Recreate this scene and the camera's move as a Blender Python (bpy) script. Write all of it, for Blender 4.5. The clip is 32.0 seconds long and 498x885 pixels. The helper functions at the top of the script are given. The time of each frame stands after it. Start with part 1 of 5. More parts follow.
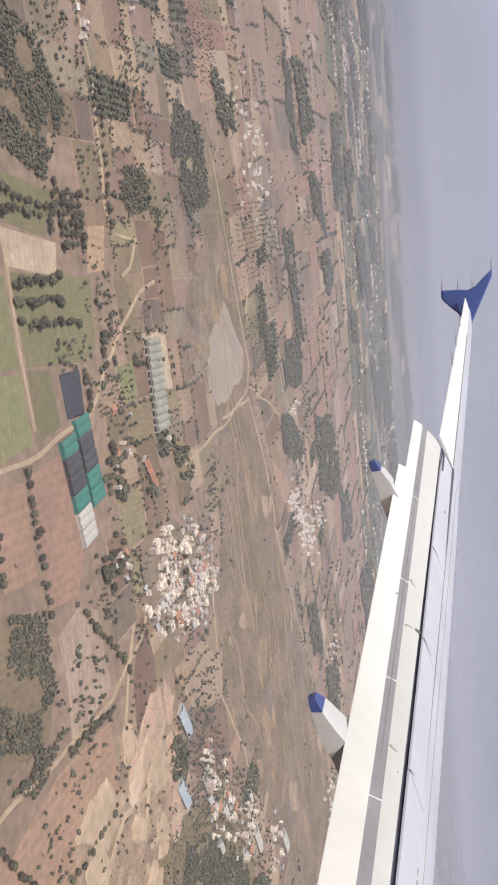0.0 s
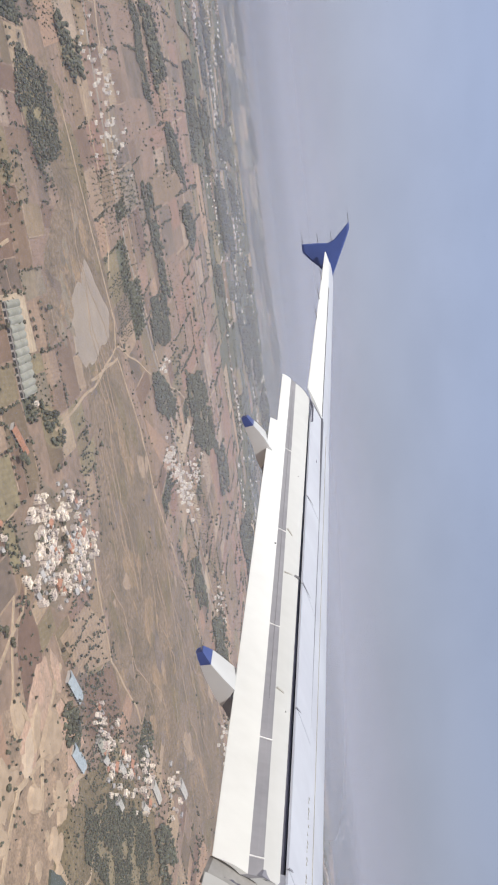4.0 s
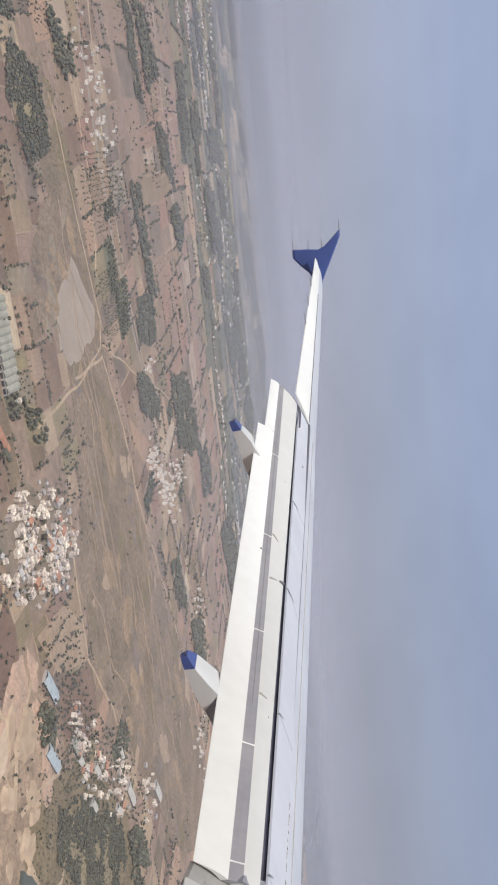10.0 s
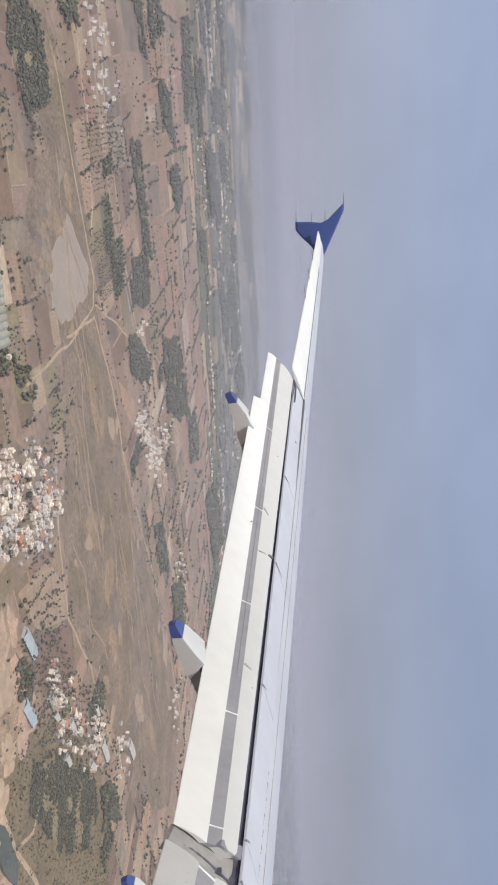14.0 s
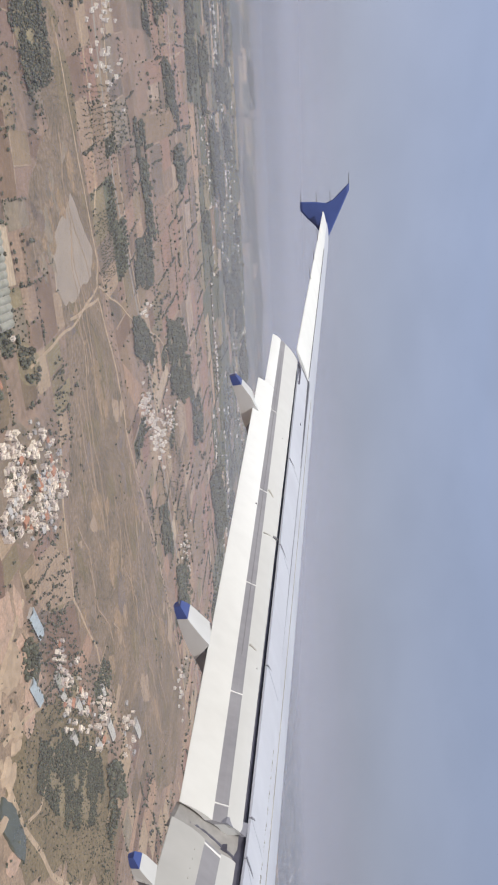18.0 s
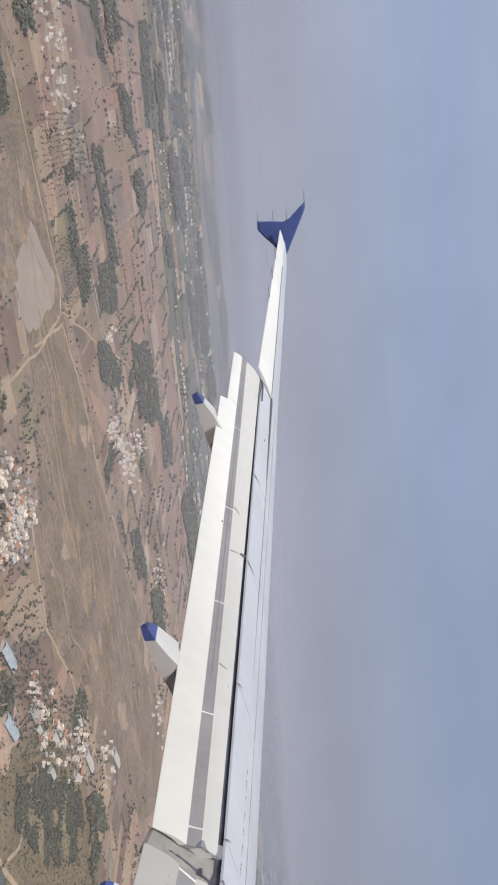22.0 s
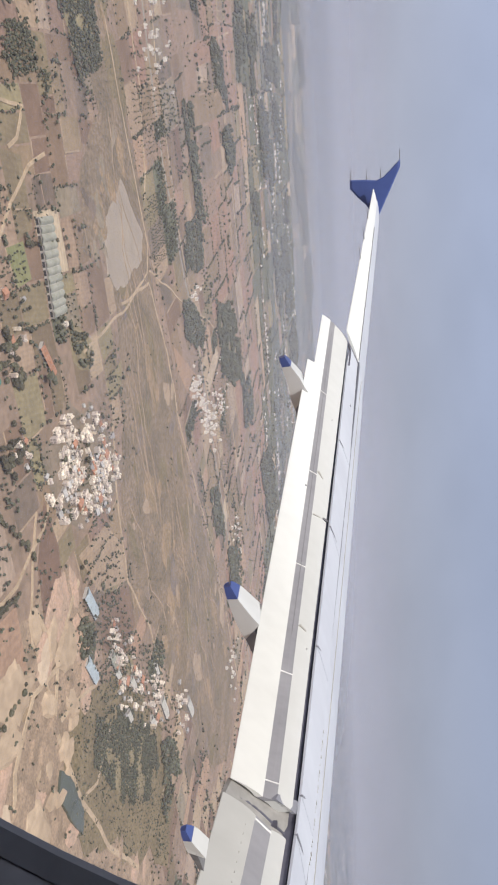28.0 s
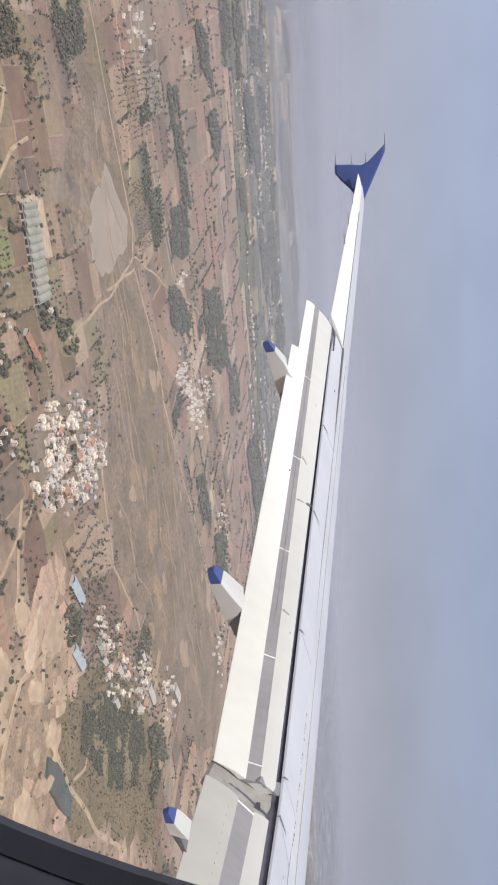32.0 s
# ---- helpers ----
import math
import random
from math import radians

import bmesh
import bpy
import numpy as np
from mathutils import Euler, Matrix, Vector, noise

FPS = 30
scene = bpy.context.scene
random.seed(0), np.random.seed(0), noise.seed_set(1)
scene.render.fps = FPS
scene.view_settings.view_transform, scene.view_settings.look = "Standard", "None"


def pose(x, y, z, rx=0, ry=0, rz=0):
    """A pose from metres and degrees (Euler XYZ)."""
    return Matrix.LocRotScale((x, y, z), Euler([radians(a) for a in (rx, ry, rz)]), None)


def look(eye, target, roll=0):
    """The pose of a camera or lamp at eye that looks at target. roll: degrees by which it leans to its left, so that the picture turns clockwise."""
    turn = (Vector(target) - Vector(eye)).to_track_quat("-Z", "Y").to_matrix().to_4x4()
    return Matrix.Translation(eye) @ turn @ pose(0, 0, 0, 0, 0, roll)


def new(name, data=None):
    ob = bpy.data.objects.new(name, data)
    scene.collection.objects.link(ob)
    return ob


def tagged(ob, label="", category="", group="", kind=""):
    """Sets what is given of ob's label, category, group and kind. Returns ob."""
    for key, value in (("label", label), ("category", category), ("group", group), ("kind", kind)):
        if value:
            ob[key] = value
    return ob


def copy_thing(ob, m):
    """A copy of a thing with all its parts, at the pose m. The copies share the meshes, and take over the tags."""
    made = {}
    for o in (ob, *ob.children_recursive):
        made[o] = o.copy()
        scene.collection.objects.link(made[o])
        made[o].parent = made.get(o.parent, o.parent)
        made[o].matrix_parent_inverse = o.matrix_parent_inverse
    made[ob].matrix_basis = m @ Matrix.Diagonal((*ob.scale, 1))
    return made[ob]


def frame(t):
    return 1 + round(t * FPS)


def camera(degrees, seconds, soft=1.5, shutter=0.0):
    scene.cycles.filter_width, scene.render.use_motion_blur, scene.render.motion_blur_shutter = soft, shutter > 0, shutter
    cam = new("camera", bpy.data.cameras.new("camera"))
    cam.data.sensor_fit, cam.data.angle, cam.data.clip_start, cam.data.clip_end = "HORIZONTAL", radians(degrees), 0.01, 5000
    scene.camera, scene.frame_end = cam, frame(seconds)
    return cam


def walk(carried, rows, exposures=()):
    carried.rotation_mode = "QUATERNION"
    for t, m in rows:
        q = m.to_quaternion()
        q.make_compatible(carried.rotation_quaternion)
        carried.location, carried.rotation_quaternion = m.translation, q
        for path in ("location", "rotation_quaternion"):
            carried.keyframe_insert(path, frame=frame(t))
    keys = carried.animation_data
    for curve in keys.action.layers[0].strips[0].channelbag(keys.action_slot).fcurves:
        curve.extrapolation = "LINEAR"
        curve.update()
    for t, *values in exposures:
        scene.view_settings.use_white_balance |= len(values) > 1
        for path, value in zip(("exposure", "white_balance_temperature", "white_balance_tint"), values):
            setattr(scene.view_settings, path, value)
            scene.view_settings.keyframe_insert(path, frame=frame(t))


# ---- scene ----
EYE = 300.0
BANK = -1.4          # degrees by which the aircraft leans towards the land
EXPOSURES = [(0, 0.27, 6560, 13), (2, 0.29, 6560, 13), (2.8, 0.34, 6450, 12), (4, 0.26, 6370, 11), (5, 0.20, 6370, 11), (6.5, 0.12, 6370, 11), (12, 0.12, 6370, 11), (18, 0.13, 6370, 11), (21, 0.06, 6370, 11), (24, 0.07, 6370, 11), (25.5, 0.11, 6370, 11), (27.5, 0.25, 6450, 11), (32, 0.25, 6450, 11)]
# The air liner is held at one moment of its flight: the wing and the land stand still,
# and the camera is carried by hand behind a cabin window.
cam = camera(36.8, 32.0, 2.1)
ROWS = [
    (0, pose(0.089, 0.0518, 300.075, 11.47, -74.97, 66.19)),
    (0.5, pose(0.08, 0.0379, 300.078, 13.18, -75.12, 64.22)),
    (1, pose(0.079, 0.0289, 300.078, 14.49, -75.21, 62.41)),
    (1.5, pose(0.077, 0.0319, 300.078, 13.2, -74.26, 64.07)),
    (2, pose(0.082, 0.0408, 300.075, 15.82, -74.52, 63.08)),
    (2.5, pose(0.078, 0.0347, 300.071, 24.91, -76.69, 53.14)),
    (3, pose(0.078, 0.0311, 300.085, 37.52, -79.8, 38.01)),
    (3.5, pose(0.059, 0.0173, 300.094, 46.78, -81.49, 27.25)),
    (4, pose(0.054, 0.0171, 300.086, 47.65, -82, 26.06)),
    (4.5, pose(0.047, 0.0197, 300.069, 46.14, -82.18, 27.54)),
    (6.5, pose(0.029, 0.0142, 300.05, 46.13, -82.35, 27.32)),
    (7, pose(0.03, 0.0171, 300.044, 47.81, -82.73, 25.52)),
    (7.5, pose(0.036, 0.0191, 300.047, 50.09, -82.93, 23.23)),
    (8, pose(0.03, 0.0152, 300.049, 47.62, -82.78, 25.67)),
    (8.5, pose(0.027, 0.0161, 300.044, 40.75, -83.12, 32.6)),
    (9, pose(0.02, 0.0091, 300.044, 43.3, -83.57, 30.17)),
    (9.5, pose(0.028, 0.0148, 300.033, 49.12, -84.15, 24.58)),
    (10, pose(0.018, 0.0069, 300.035, 48.12, -83.87, 25.78)),
    (10.5, pose(0.017, 0.0089, 300.035, 42.92, -83.67, 30.68)),
    (11, pose(-0.002, 0.0072, 300.008, 41.35, -84.22, 31.9)),
    (11.5, pose(-0.018, 0.0067, 299.986, 34.78, -85.07, 38.1)),
    (12, pose(-0.034, 0.0004, 299.976, 33.96, -85.32, 38.53)),
    (12.5, pose(-0.034, -0.0014, 299.983, 35.55, -85.41, 36.85)),
    (13, pose(-0.046, -0.0064, 299.984, 24.82, -85.41, 47.3)),
    (13.5, pose(-0.054, -0.0066, 299.975, 19.32, -85.62, 52.45)),
    (14, pose(-0.052, -0.001, 299.961, 25.07, -86.33, 46.48)),
    (14.5, pose(-0.054, 0.0019, 299.955, 20.39, -86.18, 50.9)),
    (16.5, pose(-0.057, -0.0029, 299.963, 20.52, -85.34, 49.98)),
    (17, pose(-0.055, 0.0009, 299.956, 18.58, -85.41, 51.84)),
    (17.5, pose(-0.057, -0.0002, 299.95, 15.71, -85.7, 54.76)),
    (18, pose(-0.053, 0.0009, 299.956, 22.18, -86.02, 47.99)),
    (18.5, pose(-0.058, -0.0048, 299.966, 32.34, -86.28, 37.41)),
    (19, pose(-0.064, -0.0116, 299.975, 31.65, -86.47, 37.98)),
    (19.5, pose(-0.046, -0.0066, 300.016, 48.31, -86.54, 21.42)),
    (20, pose(-0.031, -0.0063, 300.03, 65.82, -86.31, 4.15)),
    (20.5, pose(-0.017, -0.0001, 300.038, 50.02, -86.37, 20.51)),
    (21, pose(-0.01, 0.001, 300.041, 49.69, -86.05, 21.35)),
    (21.5, pose(-0.008, 0.0027, 300.028, 58.4, -86.29, 12.91)),
    (22, pose(-0.014, -0.0053, 300.028, 70.72, -86.05, 0.9)),
    (22.5, pose(-0.013, -0.0053, 300.03, 69.32, -85.82, 2.24)),
    (23, pose(-0.02, -0.0081, 300.037, 60.73, -85.68, 10.48)),
    (23.5, pose(-0.02, -0.0061, 300.036, 62.99, -85.72, 7.99)),
    (24, pose(-0.019, -0.0089, 300.043, 73.54, -85.64, -2.73)),
    (24.5, pose(-0.017, -0.0039, 300.046, 66.54, -85.3, 3.78)),
    (25, pose(-0.006, 0.005, 300.042, 54.32, -84.97, 16.5)),
    (25.5, pose(-0.007, 0.0038, 300.034, 39.23, -84.46, 32.6)),
    (27.5, pose(-0.032, -0.0034, 299.984, 13.08, -81.61, 58.26)),
    (28, pose(-0.047, -0.0078, 299.969, 12.05, -82.25, 56.83)),
    (28.5, pose(-0.056, -0.0157, 299.973, 10.42, -82.54, 55.89)),
    (29, pose(-0.052, -0.0174, 299.985, 10.53, -82.93, 54.79)),
    (29.5, pose(-0.044, -0.015, 300, 8.4, -83.17, 57.28)),
    (30, pose(-0.034, -0.0145, 300.019, 5.94, -83.12, 61.31)),
    (30.5, pose(-0.039, -0.0194, 300.024, 4.18, -82.62, 63.36)),
    (31, pose(-0.036, -0.0167, 300.012, 7.06, -83.12, 60.44)),
    (31.5, pose(-0.036, -0.0109, 300.004, 15.94, -83.81, 51.15)),
    (32, pose(-0.017, 0.0009, 299.997, 13.51, -83.25, 54.37)),
]
walk(cam, ROWS, EXPOSURES)

# ---- world, sun ----
SUN_EL, SUN_AZ = 54.0, -138.0        # degrees above the horizon; from +Y towards +X
world = bpy.data.worlds.new("hazy_sky")
scene.world = world
world.use_nodes = True
wn, wl = world.node_tree.nodes, world.node_tree.links
wn.clear()
sky = wn.new("ShaderNodeTexSky")
sky.sky_type, sky.sun_disc = "NISHITA", False
sky.sun_elevation, sky.sun_rotation = radians(SUN_EL), radians(SUN_AZ)
sky.air_density, sky.dust_density, sky.ozone_density = 1.0, 3.0, 1.5
veil = wn.new("ShaderNodeMix")
veil.data_type = "RGBA"
veil.inputs[0].default_value = 0.85
# dusty air: grey-lilac at the horizon, bluer higher up
where, split_xyz, tone = wn.new("ShaderNodeTexCoord"), wn.new("ShaderNodeSeparateXYZ"), wn.new("ShaderNodeValToRGB")
high = wn.new("ShaderNodeMapRange")
high.inputs[1].default_value, high.inputs[2].default_value = -0.05, 0.75
wl.new(where.outputs["Generated"], split_xyz.inputs[0])
wl.new(split_xyz.outputs[2], high.inputs[0])
wl.new(high.outputs[0], tone.inputs[0])
tone.color_ramp.elements[0].position, tone.color_ramp.elements[0].color = 0.0, (0.337, 0.345, 0.412, 1)
tone.color_ramp.elements[1].position, tone.color_ramp.elements[1].color = 1.0, (0.40, 0.42, 0.45, 1)
for at, colour in ((0.07, (0.351, 0.36, 0.43, 1)), (0.18, (0.358, 0.385, 0.49, 1)), (0.36, (0.34, 0.396, 0.55, 1)), (0.6, (0.38, 0.41, 0.48, 1))):
    tone.color_ramp.elements.new(at).color = colour
# faint smudges of thicker haze
cloud_at, cloud, smear = wn.new("ShaderNodeMapping"), wn.new("ShaderNodeTexNoise"), wn.new("ShaderNodeMapRange")
cloud_at.inputs["Scale"].default_value = (3.2, 3.2, 7.0)
cloud.inputs["Scale"].default_value, cloud.inputs["Detail"].default_value = 1.6, 3.5
smear.inputs[1].default_value, smear.inputs[2].default_value = 0.36, 0.64
smear.inputs[3].default_value, smear.inputs[4].default_value = 0.955, 1.035
wl.new(where.outputs["Generated"], cloud_at.inputs[0])
wl.new(cloud_at.outputs[0], cloud.inputs["Vector"])
wl.new(cloud.outputs[0], smear.inputs[0])
gain = wn.new("ShaderNodeVectorMath")
gain.operation = "SCALE"
side = wn.new("ShaderNodeMapRange")
side.inputs[1].default_value, side.inputs[2].default_value = -0.5, 0.8
side.inputs[3].default_value, side.inputs[4].default_value = 11.2, 8.2
wl.new(split_xyz.outputs[0], side.inputs[0])
both_gains = wn.new("ShaderNodeMath")
both_gains.operation = "MULTIPLY"
wl.new(side.outputs[0], both_gains.inputs[0])
wl.new(smear.outputs[0], both_gains.inputs[1])
wl.new(both_gains.outputs[0], gain.inputs[3])
wl.new(tone.outputs[0], gain.inputs[0])
wl.new(gain.outputs[0], veil.inputs[7])
bg = wn.new("ShaderNodeBackground")
bg.inputs[1].default_value = 0.1
wout = wn.new("ShaderNodeOutputWorld")
wl.new(sky.outputs[0], veil.inputs[6])
wl.new(veil.outputs[2], bg.inputs[0])
wl.new(bg.outputs[0], wout.inputs[0])

sun_data = bpy.data.lights.new("sun", "SUN")
sun_data.energy, sun_data.angle, sun_data.color = 3.35, radians(0.6), (1.0, 0.925, 0.825)
sun = new("sun", sun_data)
e, a = radians(SUN_EL), radians(SUN_AZ)
sun_from = Vector((math.cos(e) * math.sin(a), math.cos(e) * math.cos(a), math.sin(e)))
sun.matrix_world = look(sun_from * 100 + Vector((0, 0, 300)), (0, 0, 300))


# ---- materials ----
def material(name, colour, rough=0.8, metal=0.0, vary=0.25, scale=1.0, second=None, bump=0.0, coarse=0.15, stretch=(1, 1, 1), random_hue=0.0, island=False, furrow=None, glare=None):
    """A surface with grain and larger stains. scale: grains a metre; second: the colour of the stains."""
    m = bpy.data.materials.new(name)
    m.use_nodes = True
    n, l = m.node_tree.nodes, m.node_tree.links
    b = n["Principled BSDF"]
    b.inputs["Roughness"].default_value, b.inputs["Metallic"].default_value = rough, metal
    geo, mp = n.new("ShaderNodeNewGeometry"), n.new("ShaderNodeMapping")
    mp.inputs["Scale"].default_value = stretch
    l.new(geo.outputs["Position"], mp.inputs[0])
    fine, big = n.new("ShaderNodeTexNoise"), n.new("ShaderNodeTexNoise")
    fine.inputs["Scale"].default_value, fine.inputs["Detail"].default_value = scale, 5
    big.inputs["Scale"].default_value, big.inputs["Detail"].default_value = scale * coarse, 4
    for t in (fine, big):
        l.new(mp.outputs[0], t.inputs["Vector"])
    ramp = n.new("ShaderNodeMapRange")
    ramp.inputs[1].default_value, ramp.inputs[2].default_value = 0.38, 0.62
    l.new(big.outputs[0], ramp.inputs[0])
    mix = n.new("ShaderNodeMix")
    mix.data_type = "RGBA"
    two = second or tuple(c * (1 - vary) for c in colour)
    mix.inputs[6].default_value, mix.inputs[7].default_value = (*colour, 1), (*two, 1)
    l.new(ramp.outputs[0], mix.inputs[0])
    if glare:    # glare painted in further out along the span: its colour, from, to
        axis, along, glare_mix = n.new("ShaderNodeSeparateXYZ"), n.new("ShaderNodeMapRange"), n.new("ShaderNodeMix")
        ragged = n.new("ShaderNodeMath")
        ragged.operation = "ADD"
        l.new(geo.outputs["Position"], axis.inputs[0])
        l.new(axis.outputs[1], ragged.inputs[0])
        l.new(big.outputs[0], ragged.inputs[1])
        along.inputs[1].default_value, along.inputs[2].default_value = glare[1] + 0.5, glare[2] + 0.5
        l.new(ragged.outputs[0], along.inputs[0])
        glare_mix.data_type = "RGBA"
        l.new(along.outputs[0], glare_mix.inputs[0])
        l.new(mix.outputs[2], glare_mix.inputs[6])
        glare_mix.inputs[7].default_value = (*glare[0], 1)
        mix = glare_mix
    val = n.new("ShaderNodeMapRange")
    val.inputs[1].default_value, val.inputs[2].default_value = 0.3, 0.7
    val.inputs[3].default_value, val.inputs[4].default_value = 1 - vary, 1 + vary
    l.new(fine.outputs[0], val.inputs[0])
    hsv = n.new("ShaderNodeHueSaturation")
    l.new(mix.outputs[2], hsv.inputs["Color"])
    if furrow:     # degrees, metres between the bands, depth
        turn, wave, band, both = n.new("ShaderNodeMapping"), n.new("ShaderNodeTexWave"), n.new("ShaderNodeMapRange"), n.new("ShaderNodeMath")
        turn.inputs["Rotation"].default_value = (0, 0, radians(furrow[0]))
        wave.inputs["Scale"].default_value, wave.inputs["Distortion"].default_value, wave.inputs["Detail"].default_value = 0.314 / furrow[1], 1.2, 2
        wave.inputs["Detail Scale"].default_value = 0.6
        l.new(geo.outputs["Position"], turn.inputs[0])
        l.new(turn.outputs[0], wave.inputs["Vector"])
        band.inputs[3].default_value, band.inputs[4].default_value = 1 - furrow[2], 1 + furrow[2]
        l.new(wave.outputs[1], band.inputs[0])
        both.operation = "MULTIPLY"
        l.new(val.outputs[0], both.inputs[0])
        l.new(band.outputs[0], both.inputs[1])
        val = both
    if random_hue:
        src = geo.outputs["Random Per Island"] if island else n.new("ShaderNodeObjectInfo").outputs["Random"]
        r = n.new("ShaderNodeMapRange")
        r.inputs[3].default_value, r.inputs[4].default_value = 1 - random_hue, 1 + random_hue
        l.new(src, r.inputs[0])
        mul = n.new("ShaderNodeMath")
        mul.operation = "MULTIPLY"
        l.new(r.outputs[0], mul.inputs[0])
        l.new(val.outputs[0], mul.inputs[1])
        l.new(mul.outputs[0], hsv.inputs["Value"])
        h = n.new("ShaderNodeMapRange")
        h.inputs[3].default_value, h.inputs[4].default_value = 0.5 - random_hue * 0.08, 0.5 + random_hue * 0.08
        l.new(src, h.inputs[0])
        l.new(h.outputs[0], hsv.inputs["Hue"])
    else:
        l.new(val.outputs[0], hsv.inputs["Value"])
    l.new(hsv.outputs[0], b.inputs["Base Color"])
    if bump:
        bp = n.new("ShaderNodeBump")
        bp.inputs["Strength"].default_value, bp.inputs["Distance"].default_value = 0.6, bump
        l.new(fine.outputs[0], bp.inputs["Height"])
        l.new(bp.outputs[0], b.inputs["Normal"])
    return m


PAINT = dict(rough=0.42, vary=0.028, scale=5.0, coarse=0.16, stretch=(0.5, 1.6, 1))
wing_white = material("wing_white_paint", (0.715, 0.735, 0.730), second=(0.655, 0.675, 0.67), **PAINT)
# Stained white; the bright sheen outboard is put into the colour as a grade.
wing_worn_glare = material("wing_worn_glare_paint", (0.615, 0.625, 0.605), second=(0.545, 0.55, 0.53), glare=((0.70, 0.72, 0.715), 5.6, 8.6), **PAINT)
# Inboard tab: dimmer light near the root is put into a darker white.
wing_dimmed = material("wing_dimmed_white_paint", (0.42, 0.42, 0.405), second=(0.375, 0.375, 0.36), **PAINT)
beam_grey = material("track_grey_paint", (0.285, 0.28, 0.27), rough=0.5, vary=0.15, scale=12)
# Cream, with a weaker painted sheen towards the flap's outer end.
wing_cream = material("wing_cream_paint", (0.525, 0.535, 0.53), second=(0.485, 0.495, 0.485), glare=((0.555, 0.567, 0.56), 6.6, 9.6), **PAINT)
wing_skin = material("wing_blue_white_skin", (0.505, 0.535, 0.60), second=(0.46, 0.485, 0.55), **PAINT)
wing_grey = material("wing_grey_walkway", (0.265, 0.265, 0.285), rough=0.6, vary=0.06, scale=8, second=(0.228, 0.228, 0.248), stretch=(0.6, 2, 1))
fence_blue = material("fence_blue_paint", (0.052, 0.083, 0.258), rough=0.35, vary=0.06, scale=5)
stripe_grey = material("stripe_edge_grey", (0.25, 0.25, 0.27), rough=0.6, vary=0.1, scale=12)
dark_gap = material("dark_slot", (0.12, 0.12, 0.16), rough=0.7, vary=0.2, scale=10)
joint_grey = material("joint_sealant", (0.16, 0.16, 0.17), rough=0.7, vary=0.2, scale=20)
stain_grey = material("oily_stain", (0.42, 0.41, 0.38), rough=0.6, vary=0.2, scale=30)
line_grey = material("skin_line", (0.13, 0.135, 0.16), rough=0.6, vary=0.1, scale=20)
joint_pale = material("joint_pale", (0.75, 0.75, 0.74), rough=0.5, vary=0.1, scale=20)
metal_grey = material("bare_metal", (0.34, 0.35, 0.36), rough=0.4, metal=0.5, vary=0.15, scale=15)
corner_grey = material("corner_blue_grey", (0.22, 0.225, 0.26), rough=0.5, vary=0.1, scale=12)
shroud_grey = material("shroud_dark_grey", (0.27, 0.29, 0.34), rough=0.6, vary=0.15, scale=8)
fairing_side = material("fairing_grey_paint", (0.62, 0.635, 0.645), second=(0.54, 0.555, 0.56), **PAINT)
window_trim = material("window_trim_plastic", (0.43, 0.44, 0.49), rough=0.7, vary=0.1, scale=60)
gasket_black = material("window_gasket_rubber", (0.30, 0.31, 0.35), rough=0.8, vary=0.1, scale=60)
panel_trim = material("cabin_panel_plastic", (0.35, 0.35, 0.36), rough=0.6, vary=0.05, scale=40)

soil = material("dry_soil", (0.266, 0.190, 0.144), vary=0.22, scale=0.09, second=(0.209, 0.153, 0.114), coarse=0.12)
GROUND = dict(scale=0.16, coarse=0.14, vary=0.16, random_hue=0.22)
field_mats = {
    "tan": material("stubble_field", (0.307, 0.224, 0.162), second=(0.261, 0.185, 0.134), furrow=(6, 5, 0.05), **GROUND),
    "brown": material("ploughed_field", (0.226, 0.157, 0.108), second=(0.184, 0.129, 0.090), furrow=(-84, 4, 0.05), **GROUND),
    "red": material("red_soil_field", (0.318, 0.205, 0.147), second=(0.268, 0.175, 0.127), furrow=(6, 8, 0.05), **GROUND),
    "pale": material("pale_fallow_field", (0.369, 0.284, 0.218), second=(0.307, 0.233, 0.180), furrow=(-84, 7, 0.05), **GROUND),
    "olive": material("dry_grass_field", (0.220, 0.176, 0.109), second=(0.179, 0.141, 0.092), furrow=(10, 6, 0.05), **GROUND),
    "green": material("green_crop_field", (0.182, 0.184, 0.092), second=(0.208, 0.190, 0.104), furrow=(-80, 5, 0.05), **GROUND),
    "dark": material("dark_green_crop", (0.095, 0.098, 0.068), second=(0.120, 0.115, 0.080), furrow=(6, 5, 0.05), **GROUND),
    "grey": material("grey_scrub_field", (0.225, 0.173, 0.134), second=(0.158, 0.128, 0.097), **GROUND),
}
grassland = material("dry_grassland", (0.218, 0.162, 0.114), second=(0.154, 0.118, 0.081), vary=0.38, scale=0.22, coarse=0.09, stretch=(0.8, 0.6, 1))
quarry_rock = material("pale_quarry_rock", (0.315, 0.230, 0.165), second=(0.215, 0.160, 0.115), vary=0.25, scale=0.35, coarse=0.14)
quarry_sand = material("orange_quarry_sand", (0.425, 0.325, 0.232), second=(0.345, 0.262, 0.187), vary=0.15, scale=0.1)
quarry_cream = material("cream_quarry_sand", (0.53, 0.42, 0.315), second=(0.42, 0.33, 0.248), vary=0.12, scale=0.12)
quarry_pink = material("pink_quarry_rock", (0.44, 0.30, 0.225), second=(0.34, 0.25, 0.19), vary=0.2, scale=0.3, coarse=0.2)
scorched = material("scorched_grass", (0.150, 0.122, 0.112), second=(0.215, 0.165, 0.125), vary=0.25, scale=0.25)
grass_olive = material("olive_dry_grass", (0.185, 0.144, 0.086), second=(0.150, 0.117, 0.070), vary=0.35, scale=0.2, coarse=0.12)
grass_brown = material("bare_dry_grass", (0.290, 0.205, 0.132), second=(0.215, 0.158, 0.098), vary=0.33, scale=0.2, coarse=0.12)
